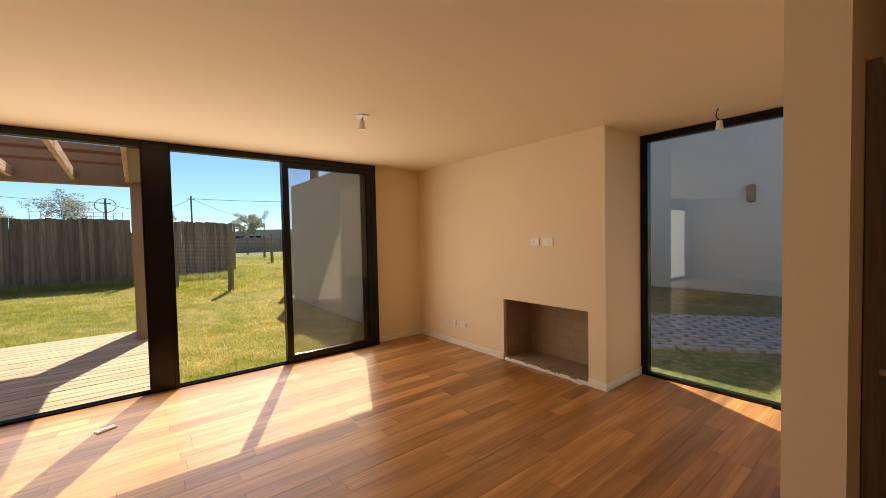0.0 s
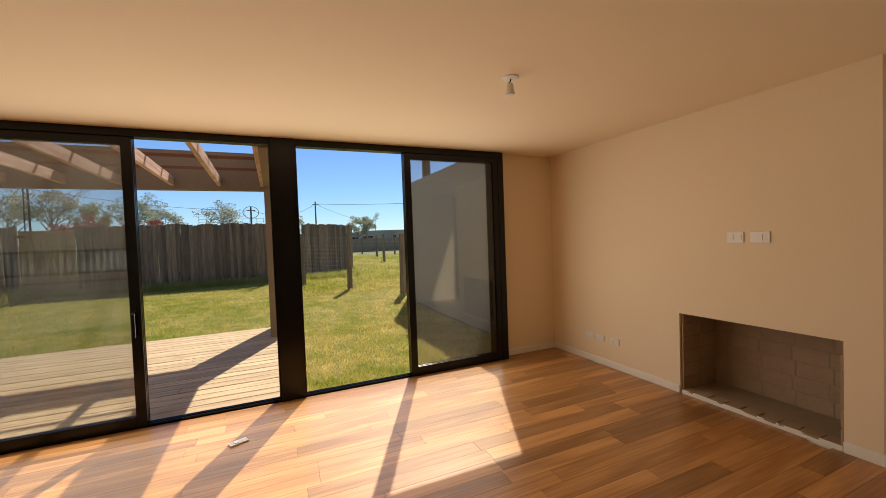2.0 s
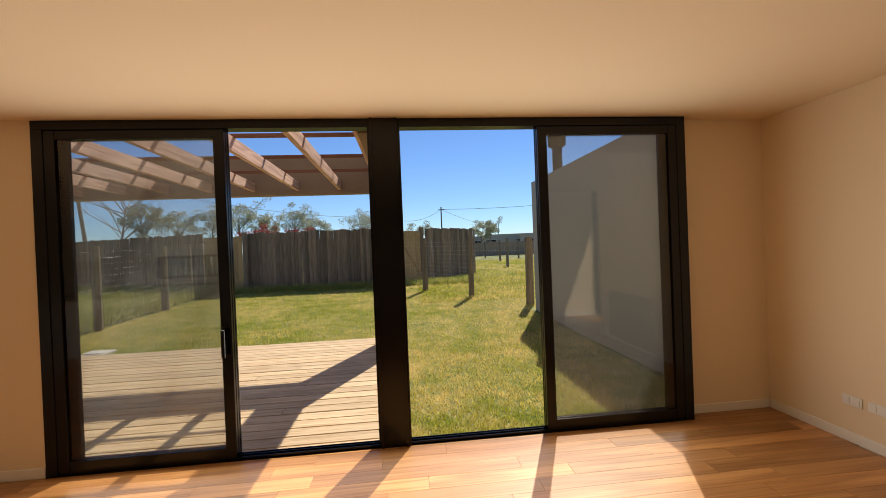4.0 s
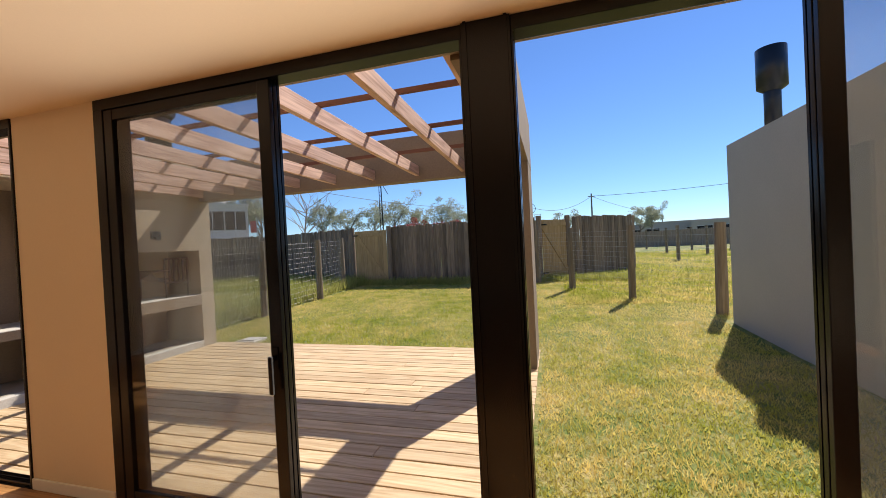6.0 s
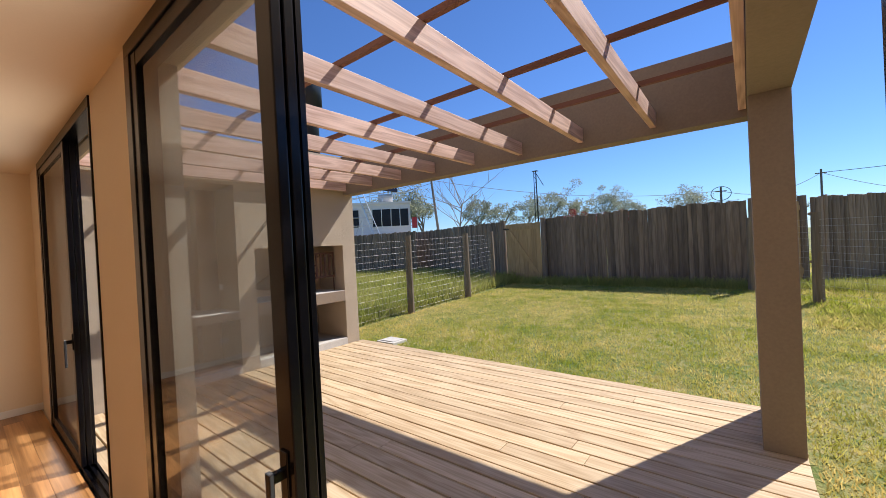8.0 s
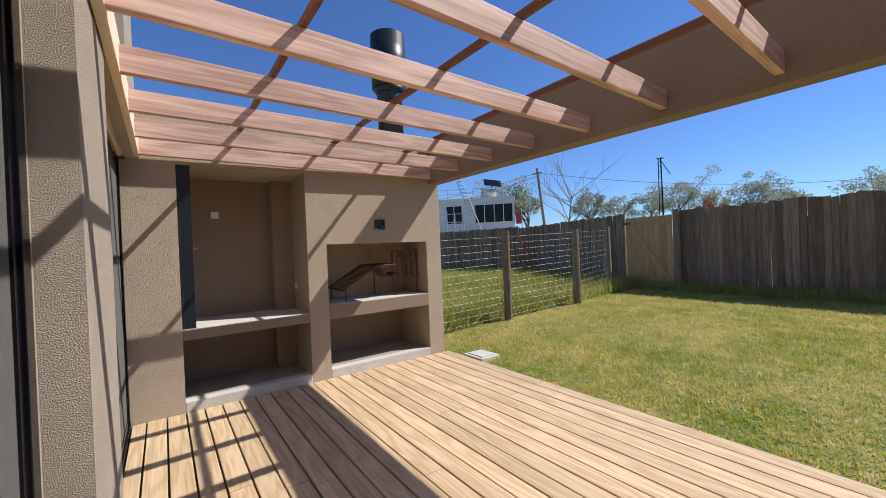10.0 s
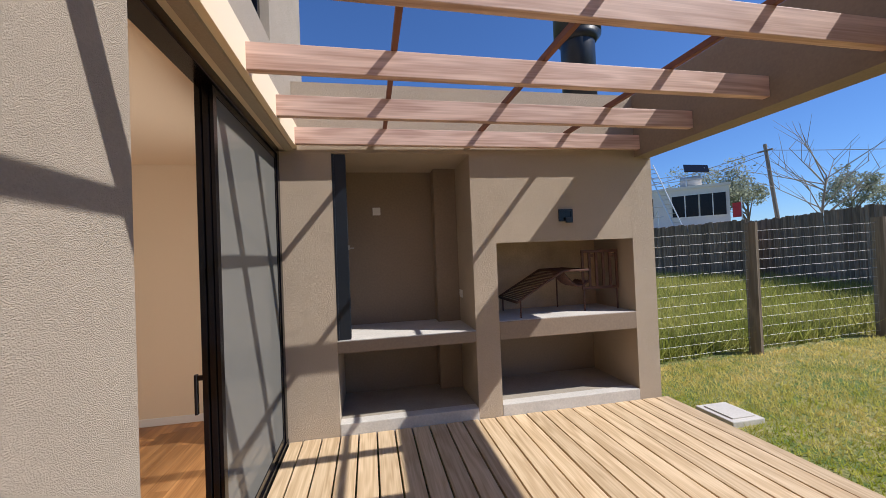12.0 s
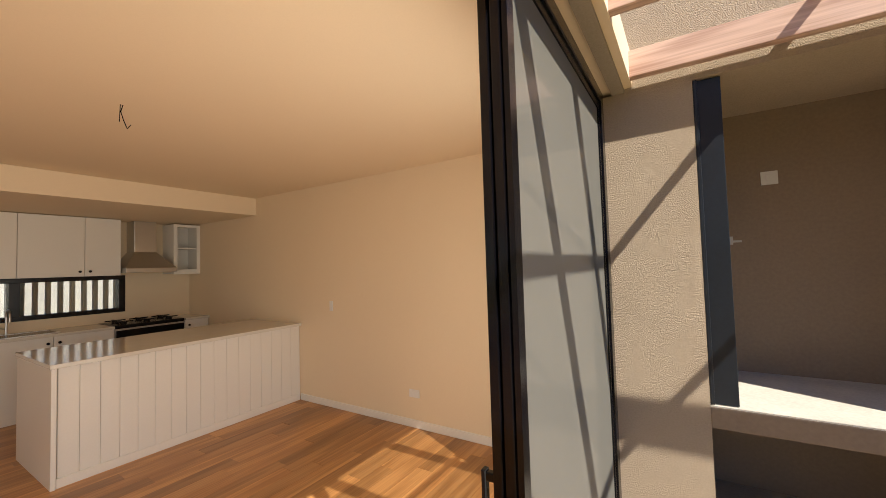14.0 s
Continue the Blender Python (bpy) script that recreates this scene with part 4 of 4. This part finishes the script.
pts = [Vector((0, 0, 0)), Vector((0, 0, 0.2))] + [Vector((0, 0.08 - 0.08 * math.cos(a), 0.2 + 0.08 * math.sin(a))) for a in (0.5, 1.0, 1.57, 2.1, 2.6, 3.14)] + [Vector((0, 0.16, 0.15))]
for a, b in zip(pts, pts[1:]):
    rod_into(bm, a, b, 0.011, seg=10)
part("spout", bm, STEEL, fc)
part("lever", rod((0.0, 0, 0.06), (0.08, 0.0, 0.09), 0.006, seg=8), STEEL, fc)
sink = thing("kitchen_sink", "shallow steel sink set in the stone worktop", "sink", at=(-3.80, -1.28, 0.9))
part("rim", boxes((-0.35, 0.35, -0.19, -0.175, 0.0005, 0.006), (-0.35, 0.35, 0.175, 0.19, 0.0005, 0.006), (-0.35, -0.335, -0.175, 0.175, 0.0005, 0.006), (0.335, 0.35, -0.175, 0.175, 0.0005, 0.006)), STEEL, sink)
part("bowl", boxes((-0.335, 0.335, -0.175, 0.175, 0.0005, 0.002)), BLACK, sink)
plate("wall_socket", pose(WEST_X + 0.001, 1.62, 1.12, 90, 0, 90), "white plastic wall socket over the island", 0.05, 0.11, 1)
plate("wall_socket", pose(WEST_X + 0.001, 2.75, 0.32, 90, 0, 90), "white plastic wall socket low on the wall", 0.12, 0.075, 2)

# ---- side garden seen through the tall window ----
sg = thing("neighbour_house_wall", "tall grey rendered side wall of the next house", "house", at=(12.2, 5.4, -0.1))
part("wall", boxes((0, 0.3, -3.95, 5.5, -0.1, 7.2)), PALE_RENDER, sg)
# Unseen block, added to cast shade over the paver path.
part("wall", boxes((-5.2, -0.002, -0.5, 1.6, -0.1, 5.2)), PALE_RENDER, sg)
sc = thing("wall_lamp", "square grey outdoor wall lamp on the render", "wall lamp", at=(12.2, 2.45, 2.40))
part("housing", boxes((-0.11, 0.0, -0.09, 0.09, -0.19, 0.19), bevel=0.006), BARK, sc)
part("back_plate", boxes((-0.012, -0.0005, -0.06, 0.06, -0.22, 0.22)), BLACK, sc)
path_rot = math.degrees(math.atan2(-0.79, 0.61))
pv = thing("grass_paver_path", "white concrete lattice pavers with grass between", "path", kind="structure", at=(7.45, 1.75, -0.09))
pv.rotation_euler = (0, 0, radians(path_rot))
paver_me = mesh_of("paver", boxes((-0.13, 0.13, -0.055, 0.055, -0.04, 0.03), bevel=0.008), SHADE_CONCRETE)
for i in range(-11, 12):
    for j in range(-7, 8):
        ob = new("paver", paver_me)
        ob.parent = pv
        ob.matrix_basis = pose(i * 0.33 + (0.165 if j % 2 else 0), j * 0.155, 0, 0, 0, rng.uniform(-2, 2))
rd = structure("road", boxes((18, 60, -9.0, -4.2, -0.2, -0.085)), CONCRETE, "pale street beyond the garden", "road")
structure("pavement", boxes((15, 60, -3.0, -2.0, -0.2, -0.07)), CONCRETE, "pale pavement beside the street", "pavement")


def far_house(x, y, w, d, h, rz, label, wins, base=0.0, material=GREY_WALL):
    """A flat-roofed house; wins: (x along the front, width, sill, head) of its dark windows."""
    t = thing("far_house", label, "house", group="distant houses", at=(x, y, ground_z(y) + base))
    t.rotation_euler = (0, 0, radians(rz))
    part("wall", boxes((-w / 2, w / 2, 0, d, -0.3, h)), material, t)
    part("roof", boxes((-w / 2 - 0.1, w / 2 + 0.1, -0.1, d + 0.1, h, h + 0.18)), material, t)
    for a, ww, s, e in wins:
        wd = part("window", boxes((a, a + ww, -0.06, 0.02, s, e)), BLACK, t, "dark window")
        part("window_frame", boxes((a - 0.06, a + ww + 0.06, -0.05, 0.0, s - 0.06, s), (a - 0.06, a + ww + 0.06, -0.05, 0.0, e, e + 0.06), (a + ww / 2 - 0.03, a + ww / 2 + 0.03, -0.075, -0.05, s, e)), WHITE, wd)
    return t


far_house(40, 3.0, 14, 8, 3.0, -90, "low white house with dark glazing across the street", [(-6, 4, 0.1, 2.5), (-1.5, 3, 0.1, 2.5), (2.5, 3.5, 0.1, 2.5)], material=WHITE)
far_house(47, 6.0, 8, 8, 5.6, -90, "two storey white house behind the street", [(-2, 1.2, 3.6, 4.9), (1, 1.2, 3.6, 4.9)], material=WHITE)
bn = thing("street_bench", "white bench by the street", "bench", at=(30, 1.6, -0.1))
part("seat", boxes((-0.2, 0.2, -0.8, 0.8, 0.42, 0.47)), WHITE, bn)
part("backrest", boxes((0.18, 0.23, -0.8, 0.8, 0.6, 0.9)), WHITE, bn)
for yy in (-0.7, 0.7):
    part("leg", boxes((-0.18, 0.18, yy - 0.03, yy + 0.03, 0, 0.42)), WHITE, bn)

# ---- distance beyond the lawn ----
def at_bearing(deg, dist, x=0.0, y=4.0):
    return x + dist * math.sin(radians(deg)), y + dist * math.cos(radians(deg))


hx, hy = at_bearing(-49.3, 33, -0.6, 5.1)
wh = far_house(hx, hy, 7.0, 6, 5.3, 45, "white two storey house under construction behind the fence", [(-2.3, 1.3, 3.35, 4.85), (0.2, 1.55, 3.35, 4.85), (1.85, 1.45, 3.35, 4.85)], material=PALE_RENDER)
part("lower_wall", boxes((-8, 3.4, -1.6, -0.1, -0.3, 2.4)), GREY_WALL, wh)
def seen_from_deck(deg, dist, z):
    x, y = at_bearing(deg, dist, -0.9, 5.3)
    return Vector((x, y, z))


sf = thing("scaffold", "steel scaffold poles and ladder against the white house", "scaffold", at=seen_from_deck(-52, 27.5, 0.24))
o = sf.location.copy()
marks = (-55.5, -54.4, -53.2, -52.0, -50.6)
for k, deg in enumerate(marks):
    part("pole", rod(seen_from_deck(deg, 27.5, 0.2) - o, seen_from_deck(deg, 27.5, 4.7 - 0.25 * k) - o, 0.03, seg=6), STEEL, sf)
    if k:
        part("brace", rod(seen_from_deck(marks[k - 1], 27.5, 2.3) - o, seen_from_deck(deg, 27.5, 3.7) - o, 0.022, seg=5), STEEL, sf)
for z in (2.6, 3.3, 3.9):
    part("ledger", rod(seen_from_deck(-55.8, 27.5, z) - o, seen_from_deck(-50.0, 27.5, z) - o, 0.026, seg=6), STEEL, sf)
bm = bmesh.new()
tops = (seen_from_deck(-51.7, 28.0, 6.6) - o, seen_from_deck(-50.9, 28.0, 6.6) - o)
feet = (seen_from_deck(-48.9, 27.2, 2.6) - o, seen_from_deck(-48.0, 27.2, 2.6) - o)
for p, q in zip(tops, feet):
    rod_into(bm, p, q, 0.035, seg=6)
for k in range(1, 14):
    rod_into(bm, tops[0].lerp(feet[0], k / 14), tops[1].lerp(feet[1], k / 14), 0.022, seg=5)
part("ladder", bm, STEEL, sf, "leaning ladder")
roof_z = wh.location.z + 5.48
rr = thing("roof_rail", "thin pale guard rails along the flat roof", "rail", at=(hx, hy, roof_z))
rr.rotation_euler = (0, 0, radians(45))
for k in range(7):
    part("post", rod((-3.3 + k * 1.1, 0.2, 0), (-3.3 + k * 1.1, 0.2, 0.85), 0.025, seg=5), STEEL, rr)
for z in (0.45, 0.83):
    part("bar", rod((-3.4, 0.2, z), (3.4, 0.2, z), 0.022, seg=5), STEEL, rr)
wt = thing("solar_heater", "solar water heater with a dark tilted panel", "water heater", at=(hx, hy, roof_z))
wt.rotation_euler = (0, 0, radians(45))
part("tank", rod((0.7, 1.2, 0.45), (2.0, 1.2, 0.45), 0.4, seg=14), PALE_RENDER, wt, smooth=True)
bm = boxes((-0.75, 0.75, -0.5, 0.5, -0.04, 0.04))
bmesh.ops.transform(bm, matrix=pose(1.7, 1.0, 1.35, 38, 8, 12), verts=bm.verts)
part("panel", bm, BLACK, wt, "dark tilted panel")
for x in (1.2, 2.2):
    part("leg", rod((x, 1.1, 0), (x, 1.1, 1.35), 0.03, seg=6), STEEL, wt)
RED = mat("red_cloth", (0.55, 0.05, 0.06), 0.8, vary=0.2, scale=3, grain=30)
fx, fy = at_bearing(-42.6, 31, -0.6, 5.1)
flag = thing("red_cloth", "red and white cloth hanging at the white house", "cloth", at=(fx, fy, ground_z(fy)))
part("cloth", boxes((-0.3, 0.25, -0.03, 0.03, 3.0, 3.9)), RED, flag)
part("pole", rod((0.28, 0, 0), (0.28, 0, 4.2), 0.03, seg=6), STEEL, flag)

bx, by = at_bearing(-4.6, 62)
far_house(bx, by, 9, 8, 4.2, 4, "unfinished brick house with scaffold on its roof", [(-3, 1.4, 2.4, 3.6), (0.5, 1.4, 2.4, 3.6)], material=BRICK_IN)
sx = thing("scaffold", "thin scaffold poles on the unfinished roof", "scaffold", at=(bx, by, ground_z(by) + 4.2))
for k in range(10):
    part("pole", rod((-4.3 + k * 0.95, 0.4, 0), (-4.3 + k * 0.95, 0.4, 1.2), 0.035, seg=5), STEEL, sx)
for z in (0.6, 1.1):
    part("ledger", rod((-4.4, 0.4, z), (4.4, 0.4, z), 0.03, seg=5), STEEL, sx)
for deg, dist, w, h in ((17.0, 95, 16, 3.6), (10.5, 100, 12, 3.4), (21.0, 90, 10, 3.2), (-12, 80, 14, 3.6)):
    x, y = at_bearing(deg, dist)
    far_house(x, y, w, 8, h, -deg, "low pale house on the horizon", [(-w / 2 + 1, 2.5, 0.8, 2.4), (0.5, 3, 0.8, 2.4)])


def pole(deg, dist, h, label, lean=0.0, x0=0.0, y0=4.0):
    x, y = at_bearing(deg, dist, x0, y0)
    t = thing("power_pole", label, "power pole", group="power poles", at=(x, y, ground_z(y)))
    part("shaft", rod((0, 0, -0.3), (lean, 0, h), 0.14, 0.10, 10), BARK, t)
    part("crossarm", boxes((lean - 0.5, lean + 0.5, -0.05, 0.05, h - 0.5, h - 0.4)), BARK, t)
    return Vector((x + lean, y, ground_z(y) + h - 0.4))


p1 = pole(6.4, 62, 7.9, "leaning grey power pole over the field")
p2 = pole(-38.4, 34, 8.0, "leaning power pole behind the fence", -0.95, -0.9, 5.3)
p3 = pole(14.5, 130, 8.5, "far power pole on the horizon")
p4 = pole(-2.2, 52, 6.2, "power pole with a coiled cable loop")
bm = bmesh.new()
ringpts = [Vector((0.9 * math.cos(a), 0, 0.75 * math.sin(a))) for a in np.linspace(0, 2 * math.pi, 25)]
for a, b in zip(ringpts, ringpts[1:]):
    rod_into(bm, a, b, 0.035, seg=5)
coil = tagged(new("cable_coil", mesh_of("cable_coil", bm, BLACK)), "coil of black cable hung on the power pole", "cable")
coil.location = p4 + Vector((0, -0.02, -0.3))


def wire(a, b, sag, r=0.02):
    bm = bmesh.new()
    pts = [a.lerp(b, k / 14) - Vector((0, 0, sag * 4 * (k / 14) * (1 - k / 14))) for k in range(15)]
    for p, q in zip(pts, pts[1:]):
        rod_into(bm, p, q, r, seg=4)
    return solid("power_line", bm, BARK, "thin black power line sagging between poles", "power line", group="power lines")


wire(p1, p3, 1.0, 0.03)
wire(p1, p4, 1.2, 0.025)
wire(p4, p2, 1.0, 0.02)
wire(p1, Vector((45, 60, 9.5)), 0.8, 0.03)
wire(p2, Vector((-40, 22, 5.6)), 0.5, 0.02)
wire(p2 + Vector((0, 0, -0.3)), Vector((-40, 21, 4.2)), 0.5, 0.02)
mx, my = at_bearing(-24.2, 50, -0.6, 5.1)
ms = thing("steel_mast", "slim steel lattice mast with a ladder cage", "mast", at=(mx, my, ground_z(my)))
for dx, dy in ((-0.25, 0), (0.25, 0), (0, 0.4)):
    part("leg", rod((dx, dy, 0), (dx * 0.6, dy * 0.6, 10.4), 0.05, seg=6), BLACK, ms)
bm = bmesh.new()
for k in range(16):
    z = 0.5 + k * 0.62
    s = 1 if k % 2 else -1
    rod_into(bm, (-0.22 * s, 0, z), (0.22 * s, 0, z + 0.6), 0.025, seg=4)
part("bracing", bm, BLACK, ms)
part("platform", boxes((-0.3, 0.35, -0.2, 0.35, 10.35, 10.42)), BLACK, ms)
part("arm", rod((0.2, 0, 10.0), (1.1, 0, 8.4), 0.04, seg=6), BLACK, ms)

LEAF = translucent(mat("eucalyptus_leaves", (0.30, 0.325, 0.235), 0.7, vary=0.3, scale=2, grain=9, bump=0.0, spread=0.4), 0.6)
LEAF_RED = translucent(mat("red_leaves", (0.30, 0.06, 0.05), 0.7, vary=0.3, scale=2, grain=9, bump=0.0, spread=0.4), 0.4)


PALE_BARK = wood("pale_bark", (0.24, 0.20, 0.16), (0.42, 0.36, 0.30), "z", rough=0.95, ring=4, spread=0.1, bump=0.4)


def leaf_cloud(r, centres, count, size):
    """Many small leaf faces scattered round clump centres, with gaps between."""
    c = np.array([p for p, _ in centres])
    s = np.array([q for _, q in centres])
    pick = r.integers(0, len(c), count)
    off = r.normal(size=(count, 3))
    off /= np.linalg.norm(off, axis=1)[:, None]
    off *= (r.uniform(0.15, 1.0, (count, 1)) ** 0.5)
    mid = c[pick] + off * s[pick][:, None] * np.array([1, 1, 0.7])
    a = r.normal(size=(count, 3))
    b = r.normal(size=(count, 3))
    a *= (size * r.uniform(0.5, 1.3, (count, 1))) / np.linalg.norm(a, axis=1)[:, None]
    b *= (size * 0.6) / np.linalg.norm(b, axis=1)[:, None]
    v = np.stack([mid - a, mid + b, mid + a, mid - b], 1).reshape(-1, 3)
    f = np.arange(count * 4).reshape(-1, 4)
    me = bpy.data.meshes.new("crown")
    me.from_pydata(v.tolist(), [], f.tolist())
    return me


def tree(x, y, h, w, seed, label, bare=False, count=2000, material=None, lean=0.0):
    r = np.random.default_rng(seed)
    t = thing("tree", label, "tree", group="trees on the horizon", at=(x, y, ground_z(y)))
    bm = bmesh.new()
    top = Vector((lean, 0, h * 0.62))
    g = 0.55 if bare else 1.0
    rod_into(bm, (0, 0, -0.3), top * 0.5, h * 0.022 * g, h * 0.016 * g, 8)
    rod_into(bm, top * 0.5, top, h * 0.016 * g, h * 0.008 * g, 8)
    ends = []
    for k in range(11 if not bare else 16):
        z = r.uniform(0.3, 0.62) * h
        a = r.uniform(0, 6.28)
        ln = r.uniform(0.35, 1.0) * w * 0.5
        p = Vector((lean * z / (h * 0.62), 0, z))
        q = p + Vector((math.cos(a) * ln, math.sin(a) * ln, r.uniform(0.12, 0.36) * h))
        rod_into(bm, p, q, h * 0.008 * g, h * 0.003 * g, 6)
        ends.append((tuple(q), r.uniform(0.09, 0.17) * w + 0.2))
        for _ in range(3 if bare else 1):
            q2 = q + Vector((r.uniform(-1, 1), r.uniform(-1, 1), r.uniform(0.2, 1.2))) * w * 0.16
            rod_into(bm, q.lerp(p, r.uniform(0, 0.5)), q2, h * 0.004 * g, h * 0.0012 * g, 5)
            ends.append((tuple(q2), r.uniform(0.07, 0.13) * w + 0.15))
    ends.append(((lean, 0, h * 0.86), 0.15 * w))
    for k in range(10):
        u = r.normal(size=3)
        u *= r.uniform(0.5, 1.0) / np.linalg.norm(u)
        ends.append(((lean + u[0] * 0.36 * w, u[1] * 0.36 * w, h * (0.72 + 0.17 * u[2])), r.uniform(0.10, 0.16) * w))
    part("trunk", bm, PALE_BARK if bare else BARK, t)
    if not bare:
        ob = new("crown", leaf_cloud(r, ends, int(count * 1.7), 0.125))
        ob.data.materials.append(material or LEAF)
        ob.parent = t
    return t


for i, (deg, dist, h, w) in enumerate(((-33.0, 56, 8.0, 5.0), (-29.3, 60, 8.0, 6.0), (-25.5, 62, 8.6, 5.5), (-22.3, 56, 8.7, 7.5), (-18.6, 60, 7.6, 4.5), (-15.2, 57, 7.9, 7.0), (-12.0, 66, 7.0, 5.0), (-44.8, 46, 9.2, 8.0), (-41.2, 46, 8.2, 4.5), (-5.6, 66, 8.3, 7.0), (3.2, 85, 6.6, 6.0), (13.9, 75, 6.6, 5.6), (12.5, 82, 6.4, 4.5), (-51, 60, 9.0, 8.0))):
    x, y = at_bearing(deg, dist, -0.3, 4.6)
    tree(x, y, h, w, 100 + i, "grey-green eucalyptus tree with an open crown")
for i, (deg, dist, h, w) in enumerate(((-20.2, 50, 4.6, 4.0), (-17.6, 52, 4.4, 4.5), (-13.5, 53, 4.8, 4.0))):
    x, y = at_bearing(deg, dist, -0.3, 4.6)
    tree(x, y, h, w, 200 + i, "low red-leaved tree behind the fence", count=1400, material=LEAF_RED)
x, y = at_bearing(-36.3, 33, -0.6, 5.1)
tree(x, y, 8.3, 7.5, 300, "bare leafless tree behind the fence", bare=True, lean=0.8)

for i, (deg, dist) in enumerate(((16.2, 21.5), (14.8, 29), (17.5, 34), (10.2, 31), (19.2, 27), (12.4, 38), (21.5, 32))):
    x, y = at_bearing(deg, dist, 0.6, 3.2)
    solid("field_post", rod((x, y, ground_z(y) - 0.2), (x, y, ground_z(y) + 1.7), 0.085, 0.075, 10), POST_WOOD, "round grey wooden post standing in the field", "post", group="posts in the field")
structure("far_fence", boxes((5.5, 60, 47.0, 47.1, 0.0, 1.75), (-60, -12.0, 30.0, 30.1, 0.0, 1.9)), FENCE_WOOD, "long dark wooden fence on the far side", "fence")

# ---- grass ----
GRASS = translucent(mat("grass_blades", (0.45, 0.50, 0.05), 0.8, vary=0.2, scale=0.5, grain=3.5, bump=0.0, spread=0.2, second=(0.80, 0.64, 0.24), spec=0.2, lo=0.78, hi=1.22), 0.5)
TALL = translucent(mat("tall_grass_blades", (0.31, 0.37, 0.055), 0.8, vary=0.25, scale=0.8, grain=4, bump=0.0, spread=0.3, second=(0.62, 0.56, 0.19), spec=0.2), 0.5)


def blades(name, n, area, hmin, hmax, width, seed, material, label):
    r = np.random.default_rng(seed)
    x0, x1, y0, y1 = area
    x = r.uniform(x0, x1, n)
    y = y0 + (y1 - y0) * r.uniform(0, 1, n) ** 1.25
    keep = ~((x > -6.15) & (x < 0.52) & (y < 8.45)) & ~((x > 3.45) & (x < 4.65) & (y < 10.45)) & ~((x > -4.86) & (x < -4.42) & (y > 8.43) & (y < 8.81)) & (y > 4.85)
    x, y = x[keep], y[keep]
    n = len(x)
    z = -0.10 + 0.028 * (np.clip(y, 8.4, 17) - 8.4) - 0.006
    h = r.uniform(hmin, hmax, n)
    a = r.uniform(0, np.pi, n)
    w = width * r.uniform(0.6, 1.3, n)
    lx, ly = r.normal(0, 0.5, n) * h, r.normal(0, 0.5, n) * h
    p0 = np.stack([x - w * np.cos(a), y - w * np.sin(a), z], 1)
    p1 = np.stack([x + w * np.cos(a), y + w * np.sin(a), z], 1)
    p2 = np.stack([x + lx, y + ly, z + h], 1)
    v = np.stack([p0, p1, p2], 1).reshape(-1, 3)
    me = bpy.data.meshes.new(name)
    me.vertices.add(len(v))
    me.vertices.foreach_set("co", v.ravel())
    me.loops.add(len(v))
    me.loops.foreach_set("vertex_index", np.arange(len(v)))
    me.polygons.add(n)
    me.polygons.foreach_set("loop_start", np.arange(0, len(v), 3))
    me.polygons.foreach_set("loop_total", np.full(n, 3))
    me.update()
    me.validate()
    me.materials.append(material)
    return tagged(new(name, me), label, "grass", kind="stuff")


blades("lawn_grass", 330000, (-6.1, 6.5, 4.85, 17.5), 0.022, 0.062, 0.0065, 1, GRASS, "short mown lawn grass with dry patches")
blades("lawn_grass", 60000, (1.0, 14.0, 12.0, 34.0), 0.05, 0.13, 0.016, 2, GRASS, "longer field grass beyond the lawn")
blades("tall_grass", 70000, (-17.0, -6.2, 8.0, 19.0), 0.22, 0.5, 0.011, 4, TALL, "tall uncut grass beyond the wire fence")
blades("tall_grass", 9000, (-6.8, 3.5, 15.7, 16.5), 0.10, 0.30, 0.01, 5, TALL, "uncut grass along the foot of the fence")

# ---- wooden floor: the nearest planks one by one, the rest joined ----
rng = random.Random(21)
fl = thing("floor", "warm oiled hardwood plank floor with mixed tones", "floor", kind="structure")
PW = 0.132
plank_data = {}
rest = bmesh.new()
count = 0
y = -3.4
while y < 4.66:
    x = WEST_X - rng.uniform(0, 1.3)
    while x < BAY_X:
        ln = rng.choice((0.75, 0.95, 1.15, 1.4, 1.7))
        a, b = max(x, WEST_X + 0.002), min(x + ln, BAY_X - 0.062 if y < 1.6 else FIRE_X - 0.002)
        c, d = y, min(y + PW, 4.543 if not 2.905 < (a + b) / 2 else 4.65)
        if b - a > 0.05 and d - c > 0.02:
            near = -1.6 < (a + b) / 2 and y > 0.3 or ((a + b) / 2 < -2.9 and y > 1.1)
            g = 0.0006
            if near and count < 300:
                key = (round(b - a, 2), round(d - c, 3))
                if key not in plank_data:
                    hw, hd = key[0] / 2 - g, key[1] / 2 - g
                    plank_data[key] = mesh_of("plank", boxes((-hw, hw, -hd, hd, -0.018, 0.0), bevel=0.0009), FLOOR_WOOD)
                ob = new("plank", plank_data[key])
                ob.parent = fl
                ob.location = ((a + b) / 2, (c + d) / 2, rng.uniform(-0.0003, 0.0))
                count += 1
            else:
                vs = [rest.verts.new((px, py, pz)) for pz in (-0.018, -0.0002) for px, py in ((a + g, c + g), (b - g, c + g), (b - g, d - g), (a + g, d - g))]
                for q in ((7, 6, 5, 4), (0, 1, 2, 3), (0, 4, 5, 1), (1, 5, 6, 2), (2, 6, 7, 3), (3, 7, 4, 0)):
                    rest.faces.new([vs[i] for i in q][::-1])
        x += ln
    y += PW
rest.normal_update()
ob = part("plank_field", rest, FLOOR_WOOD, fl)
ob["kind"] = "stuff"
